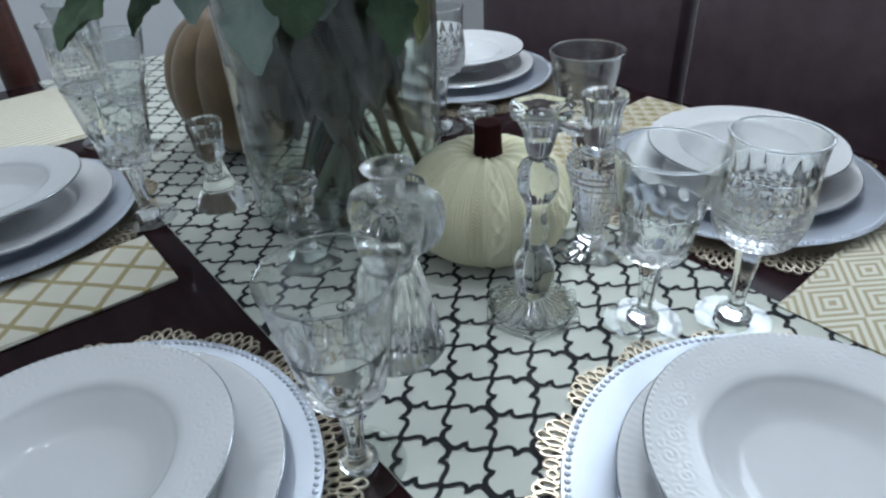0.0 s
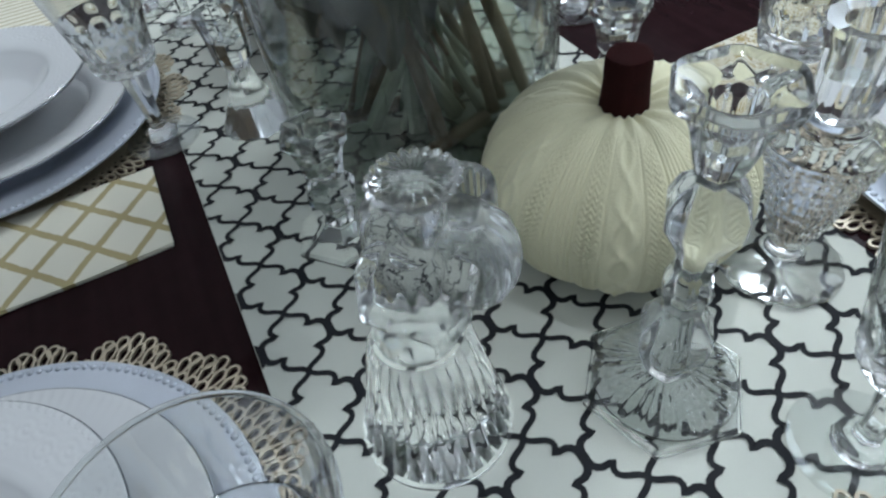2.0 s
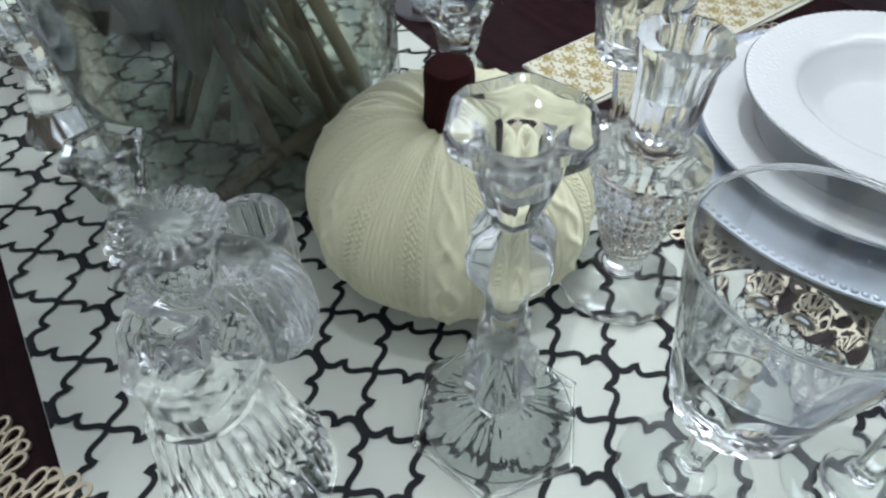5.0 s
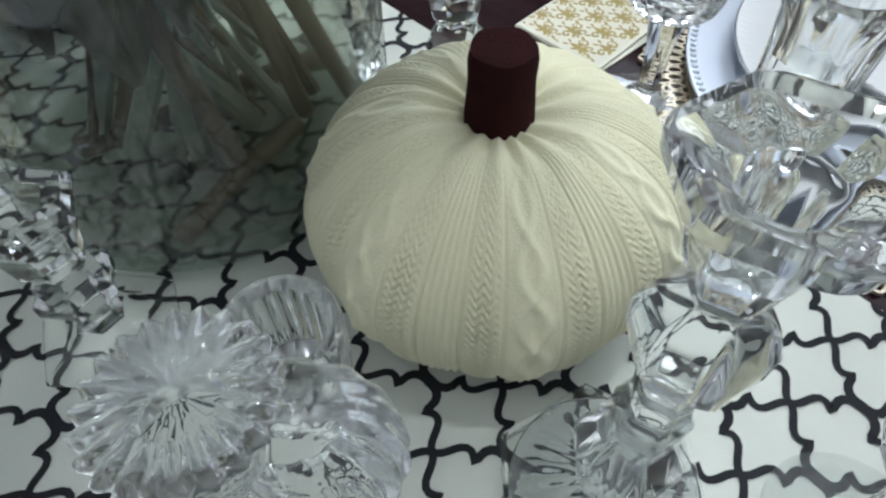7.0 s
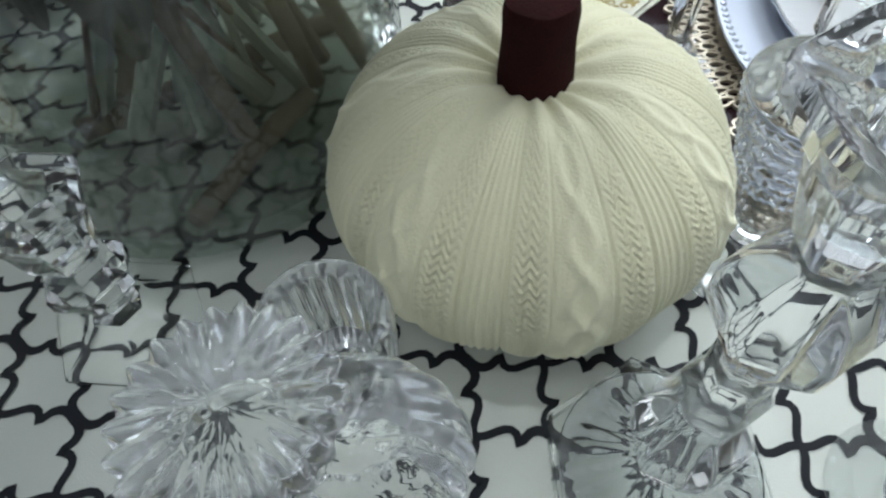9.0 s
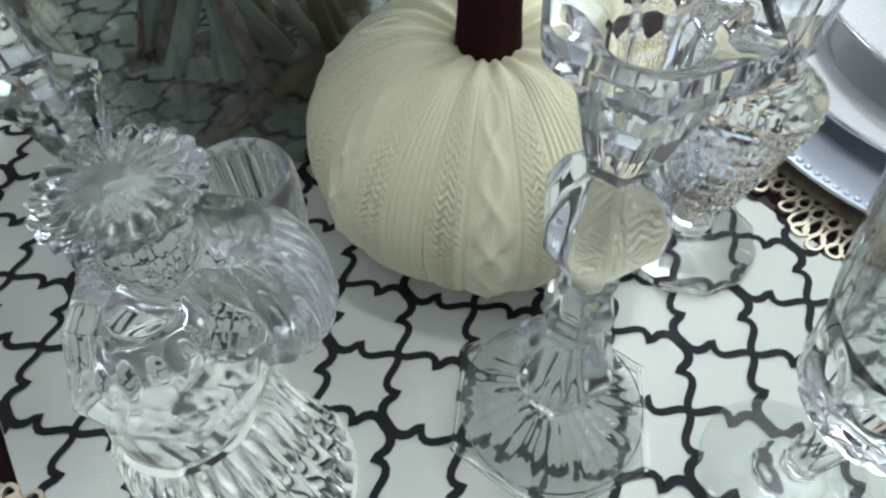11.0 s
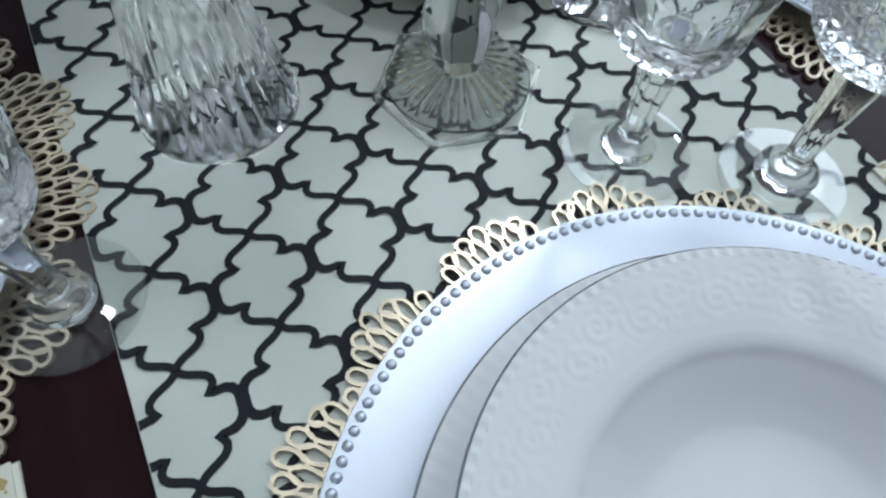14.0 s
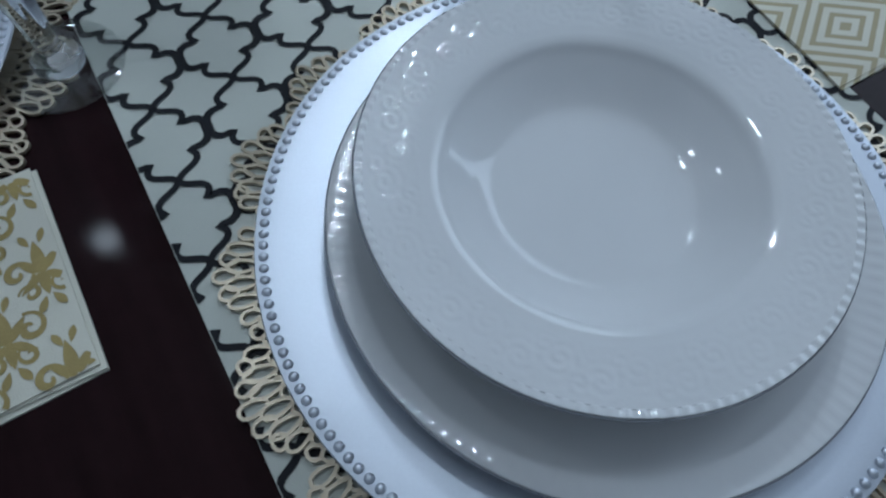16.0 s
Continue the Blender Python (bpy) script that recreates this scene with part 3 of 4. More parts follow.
def textured_candlestick():
    ob = thing("candlestick", pose(0.2515, 0.0445, RZ + 0.0006), "crystal candlestick with a tapered pebbled body and scalloped foot", "candlestick", "candlesticks")

    def scallop(a, i, r, z):
        return r * (1 + 0.03 * math.cos(12 * a)) if r > 0.03 else r
    part("foot", lathe([(0, 0), (0.034, 0), (0.0366, 0.0012), (0.0366, 0.0045), (0.033, 0.006), (0.020, 0.008), (0.012, 0.016), (0, 0.016)], 72, scallop), CRYSTAL, ob, "scalloped clear foot").visible_shadow = True

    def pebble(a, i, r, z):
        if 0.022 < z < 0.098:
            return r * (1 + 0.035 * math.sin(17 * a + 430 * z) * math.sin(17 * a - 430 * z) + 0.02 * noise.noise(Vector((math.cos(a) * 4, math.sin(a) * 4, z * 180))))
        return r
    prof = smooth_profile([(0.011, 0.0162), (0.0105, 0.022), (0.0150, 0.035), (0.0205, 0.055), (0.0265, 0.080), (0.0305, 0.096), (0.0290, 0.103), (0.0170, 0.111), (0.0128, 0.116)], 11)
    part("body", lathe([(0, 0.0162)] + prof + [(0, 0.116)], 136, pebble), CRYSTAL, ob)

    def wave(a, i, r, z):
        return r * (1 + 0.05 * math.cos(10 * a)) if z > 0.12 and i < 6 else r
    part("cup", lathe([(0, 0.1162), (0.012, 0.1162), (0.0160, 0.123), (0.0165, 0.140), (0.0175, 0.155), (0.0215, 0.165), (0.0205, 0.1675), (0.0130, 0.1665), (0.0118, 0.160), (0.0112, 0.140), (0, 0.139)], 60, wave), CRYSTAL, ob)


textured_candlestick()


def bell_candlestick():
    ob = thing("candlestick", pose(0.003, 0.413, RZ + 0.0006) @ Matrix.Diagonal((1.04, 1.04, 0.84, 1)), "clear crystal candlestick with a fluted bell-shaped base", "candlestick", "candlesticks")

    def flute(a, i, r, z):
        return r * (1 + 0.025 * math.cos(12 * a)) if z < 0.07 else r
    part("base", lathe([(0, 0), (0.030, 0), (0.031, 0.002), (0.028, 0.010), (0.019, 0.03), (0.012, 0.055), (0.010, 0.07), (0, 0.07)], 64, flute), CRYSTAL, ob)
    part("cup", lathe([(0, 0.0702), (0.010, 0.0702), (0.016, 0.08), (0.0175, 0.105), (0.0205, 0.125), (0.0195, 0.128), (0.0125, 0.127), (0.0115, 0.10), (0, 0.099)], 10), CRYSTAL, ob, smooth=False)


bell_candlestick()

# ---------------------------------------------------------------- crystal figurine


def join_into(bm, extra, vec=(0, 0, 0)):
    bmesh.ops.translate(extra, verts=extra.verts, vec=vec)
    me = bpy.data.meshes.new("tmp")
    extra.to_mesh(me)
    extra.free()
    bm.from_mesh(me)
    bpy.data.meshes.remove(me)


def figurine():
    """Faces -y: a fluted skirt, folded wings behind it, a flat round halo and a candle cup at the back."""
    bm = bmesh.new()
    def flute(a, i, r, z):
        return r * (0.90 + 0.14 * abs(math.sin(14 * a)) ** 0.9) if 0.005 < z < 0.084 else r
    skirt = [(0.0405, 0.0), (0.0427, 0.0012), (0.0427, 0.0035), (0.0405, 0.0048), (0.0398, 0.0075), (0.0355, 0.025), (0.0315, 0.043), (0.0280, 0.062), (0.0250, 0.078), (0.0225, 0.0845)]
    lathe([(0, 0.083), (0.0200, 0.083), (0.0210, 0.0880), (0.020, 0.098), (0.018, 0.108), (0, 0.110)], 96, bm=bm)
    # two folded wings that meet behind the shoulders
    shell = smooth_profile([(0.008, 0.074), (0.020, 0.078), (0.0320, 0.089), (0.0385, 0.106), (0.0385, 0.120), (0.0350, 0.131), (0.0260, 0.137)], 4)
    wings = lathe([(0, 0.074)] + shell + [(0, 0.134)], 120, lambda a, i, r, z: r * (0.975 + 0.04 * abs(math.cos(11 * a))) * (1 - 0.30 * abs(math.sin(a)) ** 6))
    for v in wings.verts:
        v.co.x, v.co.y = v.co.x * 1.04, v.co.y * 0.62
    join_into(bm, wings, (0, 0.031, 0))
    # the upper robe, with a rounded hem in front
    robe = smooth_profile([(0.0110, 0.083), (0.0200, 0.086), (0.0245, 0.092), (0.0240, 0.102), (0.0205, 0.113), (0.0155, 0.123), (0.0100, 0.130)], 4)
    join_into(bm, lathe([(0, 0.082)] + robe + [(0, 0.130)], 144, lambda a, i, r, z: r * (1 + 0.03 * math.cos(12 * a) * max(0.0, min(1.0, (z - 0.090) / 0.006, (0.127 - z) / 0.006)))), (0, 0.008, 0))
    # sleeves that meet over the chest
    for sg in (1, -1):
        sleeve = bmesh.new()
        tube(sleeve, [(sg * 0.020, 0.020, 0.124), (sg * 0.021, 0.004, 0.112), (sg * 0.013, -0.010, 0.104), (0.0, -0.0145, 0.108)], [0.0075, 0.0085, 0.0080, 0.0045], 20)
        join_into(bm, sleeve)
    # neck and head
    head = smooth_profile([(0.0085, 0.126), (0.0095, 0.133), (0.0120, 0.140), (0.0125, 0.146), (0.0100, 0.151)], 4)
    join_into(bm, lathe([(0, 0.126)] + head + [(0, 0.152)], 32), (0, 0.0195, 0))
    rough = part("figurine_body", bm, CRYSTAL)
    merge = rough.modifiers.new("merge", "REMESH")
    merge.mode, merge.voxel_size, merge.use_smooth_shade = "VOXEL", 0.0005, True
    soften = rough.modifiers.new("soften", "SMOOTH")
    soften.factor, soften.iterations = 0.5, 6
    whole = bmesh.new()
    whole.from_mesh(rough.evaluated_get(bpy.context.evaluated_depsgraph_get()).data)
    bpy.data.objects.remove(rough)

    def rays(a, i, r, z):
        return r * (1.02 - 0.07 * math.sin(11 * a) ** 2) if i > 2 and r > 0.012 else r
    halo = lathe([(0, 0.1610), (0.0100, 0.1622), (0.0160, 0.1650), (0.0180, 0.1672), (0.0178, 0.1690), (0.0160, 0.1704), (0.0130, 0.1710), (0.0095, 0.1714), (0.0080, 0.1709), (0, 0.1706)], 192, rays)
    for v in halo.verts:
        r = math.hypot(v.co.x, v.co.y)
        if 0.006 < r and v.co.z > 0.1675:
            v.co.z -= 0.0017 * min(1.0, max(0.0, r - 0.0085) / 0.004) * (1 - abs(math.cos(11 * math.atan2(v.co.y, v.co.x))))
    bmesh.ops.scale(halo, vec=(1.14, 1.14, 1), verts=halo.verts)
    join_into(whole, lathe([(0, 0)] + skirt + [(0.018, 0.0855), (0, 0.086)], 336, flute))
    join_into(whole, halo, (-0.001, 0.0219, -0.008))
    cup = lathe([(0, 0.080), (0.0100, 0.080), (0.0138, 0.090), (0.0150, 0.105), (0.0156, 0.122), (0.0156, 0.127), (0.0148, 0.1290), (0.0122, 0.1288), (0.0108, 0.126), (0.0102, 0.101), (0, 0.100)], 160, lambda a, i, r, z: r * (1 + 0.025 * math.cos(20 * a)) if i < 5 else r)
    for v in cup.verts:
        v.co.x, v.co.y = v.co.x * 1.1, v.co.y * 1.1
    join_into(whole, cup, (0.001, 0.058, -0.001))
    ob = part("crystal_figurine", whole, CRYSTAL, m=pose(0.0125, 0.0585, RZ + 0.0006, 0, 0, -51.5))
    return tagged(ob, "clear crystal figurine with a fluted skirt and a candle cup", "figurine")


figurine()

# ---------------------------------------------------------------- pumpkins


def ribbed(r, h, z0, lobes, depth, n=160, m=60, dimple=0.25):
    bm = bmesh.new()
    rings = []
    for j in range(m + 1):
        t = math.pi * j / m
        ring = []
        for k in range(n):
            a = 2 * math.pi * k / n
            lob = 1 - depth * (1 - abs(math.cos(lobes * a / 2)) ** 0.8)
            rr = r * math.sin(t) ** 0.85 * lob
            z = z0 + h * math.cos(t)
            fall = max(0.0, 1 - rr / (0.45 * r))
            z -= dimple * h * fall ** 1.5 if t < math.pi / 2 else -0.2 * h * fall
            ring.append(bm.verts.new((rr * math.cos(a), rr * math.sin(a), max(z, 0))))
        rings.append(ring)
    for a, b in zip(rings, rings[1:]):
        for k in range(n):
            bm.faces.new((a[k], b[k], b[(k + 1) % n], a[(k + 1) % n]))
    bmesh.ops.remove_doubles(bm, verts=bm.verts, dist=1e-5)
    return bm


def knit_body():
    """A squat cushion gathered under the stem, with bands of ribs, plaits and cables worked into it."""
    n, m = 720, 230
    R, H, Z = 0.0872, 0.0600, 0.0500
    a = np.linspace(0, 2 * np.pi, n, endpoint=False)[None, :]
    t = np.linspace(0.02, np.pi - 0.02, m)[:, None]
    rr = R * np.sin(t) ** 0.85 * (1 - 0.028 * (1 - np.abs(np.cos(4 * a + 0.3)) ** 0.8) * np.sin(t))
    z = Z + H * np.cos(t) + 0 * a
    fall = np.clip(1 - rr / (0.45 * R), 0, None)
    z = np.where(t < np.pi / 2, z - 0.25 * H * fall ** 1.5, z + 0.2 * H * fall)
    s = np.cumsum(np.full((m, 1), np.pi / m), axis=0) * 0.075           # length down the cover
    u = (a / (2 * np.pi) * 7) % 1.0                                     # seven repeats round it
    w = u * 0.0783                                                      # metres across one repeat at the widest
    plait = lambda c, wd: np.where(np.abs(w - c) < wd, 1.0, 0.0)
    row = 2 * np.pi * s / 0.0046
    d = np.zeros((m, n))
    for c in (0.009, 0.045):                                            # plaited bands
        x = (w - c)
        d += plait(c, 0.0085) * (0.00055 * np.sin(row + 2 * np.pi * np.abs(((x / 0.0057) % 1) - 0.5) * 2.2) * np.cos(np.pi * x / 0.017) + 0.00015)
    d += np.where(np.abs(w - 0.027) < 0.009, 0.00035 * np.cos(2 * np.pi * (w - 0.027) / 0.0036), 0)
    twist = 0.0055 * np.sin(2 * np.pi * s / 0.052)                      # cable of two strands
    for sg in (1, -1):
        d += np.where(np.abs(w - 0.0655) < 0.0115, 0.0009 * np.exp(-((w - 0.0655 - sg * twist) / 0.0030) ** 2), 0)
    edge = np.minimum(np.minimum(np.abs(w - 0.0180), np.abs(w - 0.0360)), np.minimum(np.abs(w - 0.0540), np.minimum(w, 0.0783 - w)))
    d -= 0.0006 * np.exp(-(edge / 0.0008) ** 2)
    d *= 1.9 * np.clip(np.sin(t) * 1.3 - 0.25, 0, 1)
    gather = 0.0022 * np.clip(1 - rr / (0.66 * R), 0, 1) ** 0.8 * np.clip(rr / 0.020, 0, 1) ** 2 * np.cos(15 * a + 1.5 * np.sin(3 * a)) * (t < np.pi / 2)
    nr, nz = np.sin(t), np.cos(t)
    rr2 = rr + d * nr
    z2 = np.clip(z + d * nz + gather, 0.0, None)
    x, y = rr2 * np.cos(a), rr2 * np.sin(a)
    verts = np.stack([x, y, z2], -1).reshape(-1, 3)
    i, k = np.meshgrid(np.arange(m - 1), np.arange(n), indexing="ij")
    k2 = (k + 1) % n
    faces = np.stack([i * n + k, (i + 1) * n + k, (i + 1) * n + k2, i * n + k2], -1).reshape(-1, 4)
    me = bpy.data.meshes.new("body")
    caps = [list(range(n)), list(reversed(range((m - 1) * n, m * n)))]
    me.from_pydata(verts.tolist(), [], faces.tolist() + caps)
    me.polygons.foreach_set("use_smooth", [True] * len(me.polygons))
    me.materials.append(KNIT)
    return me


pumpkin = thing("knit_pumpkin", pose(0.1852, 0.1300, RZ + 0.0006, 0, 0, -118), "cream cable-knit fabric pumpkin with a dark red felt stem", "pumpkin")
body = tagged(new("body", knit_body()), "cream cable-knit cover")
body.parent = pumpkin
bm = lathe([(0, 0.070), (0.0158, 0.070), (0.0155, 0.085), (0.0145, 0.102), (0.0132, 0.12), (0.0134, 0.130), (0.0126, 0.1345), (0.008, 0.1352), (0, 0.1335)], 32, lambda a, i, r, z: r * (1 + 0.03 * math.cos(5 * a + 1)))
part("stem", bm, FELT, pumpkin, "dark red felt stem")

brown = thing("velvet_pumpkin", pose(0.115, 0.56, RZ + 0.0006, 0, 0, 12), "ribbed brown velvet pumpkin behind the glass vase", "pumpkin")
part("body", ribbed(0.100, 0.100, 0.095, 10, 0.10), BROWN_VELVET, brown)
part("stem", lathe([(0, 0.15), (0.012, 0.15), (0.010, 0.19), (0.012, 0.215), (0, 0.217)], 16), STEM, brown)

# ---------------------------------------------------------------- vase with its arrangement
VX, VY = 0.1314, 0.3217
vase = thing("glass_vase", pose(VX, VY, RZ + 0.0006), "large clear glass cylinder vase holding cut stems", "vase")
part("wall", lathe([(0.1145, 0.009), (0.1150, 0.02), (0.1165, 0.30), (0.1158, 0.3025), (0.1135, 0.3015), (0.1115, 0.03), (0.1085, 0.017)], 96), VASE_GLASS, vase)
part("base", lathe([(0, 0), (0.100, 0), (0.110, 0.002), (0.1143, 0.0088), (0.1083, 0.0168), (0.09, 0.012), (0, 0.011)], 96), VASE_GLASS, vase, "thick rounded glass base")


def leaf(bm, base, tip, width, bend, rng, curl=0.25):
    """A broad leaf with a raised midrib and wavy edge, thick enough to cast and catch light."""
    base, tip = Vector(base), Vector(tip)
    d = tip - base
    side = d.cross(Vector((0, 0, 1)))
    side = side.normalized() if side.length > 1e-4 else Vector((1, 0, 0))
    up = side.cross(d).normalized()
    ph = rng.uniform(0, 6)
    n, w = 26, 6
    top, bot = [], []
    for i in range(n + 1):
        t = i / n
        half = width * math.sin(math.pi * min(1, t * 0.93 + 0.05)) ** 0.75 * (1 - 0.35 * t) * (1 + 0.07 * math.sin(31 * t + ph) + 0.05 * math.sin(13 * t + 2 * ph))
        mid = base + d * t + up * bend * math.sin(math.pi * t)
        row, low = [], []
        for j in range(-w, w + 1):
            s = j / w
            p = mid + side * (half * s) + up * (curl * half * (abs(s) ** 1.5) * 0.6 + 0.16 * half * math.sin(11 * t + 4 * abs(s) + ph) * abs(s) + 0.05 * half * math.cos(2 * math.pi * (5 * t - 1.6 * abs(s))) * min(1.0, 3 * abs(s)) - 0.06 * half * (j == 0))
            row.append(bm.verts.new(p))
            low.append(bm.verts.new(p - up * 0.0007))
        top.append(row)
        bot.append(low)
    for i in range(n):
        for j in range(2 * w):
            bm.faces.new((top[i][j], top[i][j + 1], top[i + 1][j + 1], top[i + 1][j]))
            bm.faces.new((bot[i][j], bot[i + 1][j], bot[i + 1][j + 1], bot[i][j + 1]))
    return bm


def arrangement():
    ob = thing("leaf_arrangement", pose(VX, VY, RZ + 0.0006), "cut branches with broad grey-green leaves standing in a vase", "flower arrangement")
    rng = random.Random(11)
    heads = []
    for k in range(32):
        a = rng.uniform(0, 2 * math.pi)
        r0 = rng.uniform(0.01, 0.070)
        b = a + math.pi + rng.uniform(-0.9, 0.9)
        r1 = rng.uniform(0.03, 0.10)
        p0 = Vector((r0 * math.cos(a), r0 * math.sin(a), 0.016))
        p2 = Vector((r1 * math.cos(b), r1 * math.sin(b), 0.305))
        mid = (p0 + p2) / 2 + Vector((rng.uniform(-0.015, 0.015), rng.uniform(-0.015, 0.015), 0))
        out = p2 + Vector((math.cos(b) * rng.uniform(0.02, 0.10), math.sin(b) * rng.uniform(0.02, 0.10), rng.uniform(0.05, 0.14)))
        pts = [p0, (p0 + mid) / 2 + Vector((rng.uniform(-0.006, 0.006), rng.uniform(-0.006, 0.006), 0)), mid, (mid + p2) / 2, p2, out]
        thick = rng.choice((0.0025, 0.0045, 0.0065))
        part("stem", tube(bmesh.new(), pts, [thick * 1.1, thick, thick, thick, thick * 0.9, thick * 0.7]), PALE_STEM if k % 2 == 0 else STEM, ob)
        heads.append(out)
    for pts, r in (([(-0.060, -0.080, 0.018), (-0.015, -0.062, 0.018), (0.035, -0.050, 0.019)], 0.0062), ([(-0.07, 0.02, 0.019), (-0.02, 0.012, 0.018), (0.03, 0.005, 0.019), (0.085, -0.01, 0.020)], 0.0065),
                   ([(-0.01, -0.058, 0.024), (-0.02, -0.03, 0.12), (-0.03, -0.02, 0.30)], 0.0062), ([(0.045, -0.045, 0.018), (0.03, -0.03, 0.12), (0.0, -0.02, 0.30)], 0.0055), ([(0.075, -0.055, 0.018), (0.045, -0.04, 0.12), (0.02, -0.02, 0.30)], 0.0055)):
        part("stem", tube(bmesh.new(), pts, r, 10), STEM, ob)
    # lower leaves pressed against the glass inside, packed dense to keep light out
    for k in range(34):
        a = 2 * math.pi * k * 0.618 + rng.uniform(-0.2, 0.2)
        r0, r1 = rng.uniform(0.020, 0.080), rng.uniform(0.035, 0.088)
        z1 = rng.uniform(0.09, 0.19)
        part("leaf", leaf(bmesh.new(), (r0 * math.cos(a), r0 * math.sin(a), z1 + rng.uniform(0.10, 0.13)), (r1 * math.cos(a + 0.2), r1 * math.sin(a + 0.2), z1), rng.uniform(0.020, 0.030), 0.006, rng), LEAF_DRY, ob)
    # long leaves that hang over the rim
    for (bx, by, bz), (tx, ty, tz), wd, mat in (
            ((-0.165, 0.035, 0.285), (-0.252, 0.022, 0.226), 0.049, LEAF), ((-0.11, 0.03, 0.30), (-0.186, 0.039, 0.222), 0.055, LEAF),
            ((-0.10, 0.01, 0.285), (-0.150, -0.027, 0.238), 0.032, LEAF_PALE), ((-0.095, -0.065, 0.288), (-0.124, -0.088, 0.199), 0.034, LEAF_PALE),
            ((-0.06, -0.09, 0.300), (-0.094, -0.118, 0.230), 0.043, LEAF), ((-0.05, -0.105, 0.285), (-0.075, -0.125, 0.243), 0.036, LEAF_PALE),
            ((0.004, -0.12, 0.275), (-0.018, -0.150, 0.205), 0.026, LEAF), ((0.08, -0.03, 0.27), (0.085, -0.045, 0.175), 0.032, LEAF_YELLOW),
            ((-0.14, 0.05, 0.30), (-0.235, 0.06, 0.262), 0.046, LEAF), ((0.02, -0.11, 0.30), (0.06, -0.16, 0.262), 0.036, LEAF)):
        part("leaf", leaf(bmesh.new(), (bx, by, bz), (tx, ty, tz), wd, 0.010, rng), mat, ob)
        part("twig", tube(bmesh.new(), [(0.4 * bx, 0.4 * by, 0.28), (0.8 * bx, 0.8 * by, bz + 0.008), (bx, by, bz)], 0.0016, 6), PALE_STEM, ob)
    # Unseen upper crown, its spread and density chosen to shade the table below
    for k in range(175):
        a = 2 * math.pi * (k * 0.618 % 1)
        layer = k / 175
        r0 = 0.02 + 0.145 * rng.random() ** 0.7
        z0 = 0.345 + 0.20 * layer + 0.10 * (r0 - 0.05) + rng.uniform(-0.01, 0.03)
        ln = rng.uniform(0.06, 0.10)
        drop = rng.uniform(-0.035, 0.05)
        base = (r0 * math.cos(a), r0 * math.sin(a), z0)
        b = a + rng.uniform(-0.7, 0.7)
        tip = (base[0] + ln * math.cos(b), base[1] + ln * math.sin(b), z0 + drop)
        part("leaf", leaf(bmesh.new(), base, tip, rng.uniform(0.022, 0.036), 0.012, rng), LEAF_PALE if k % 4 == 0 else LEAF, ob)
        part("twig", tube(bmesh.new(), [(0.2 * base[0], 0.2 * base[1], 0.30), (0.6 * base[0], 0.6 * base[1], z0 - 0.02), base], 0.0016, 6), PALE_STEM, ob)
    return ob


arrangement()

# ---------------------------------------------------------------- napkins


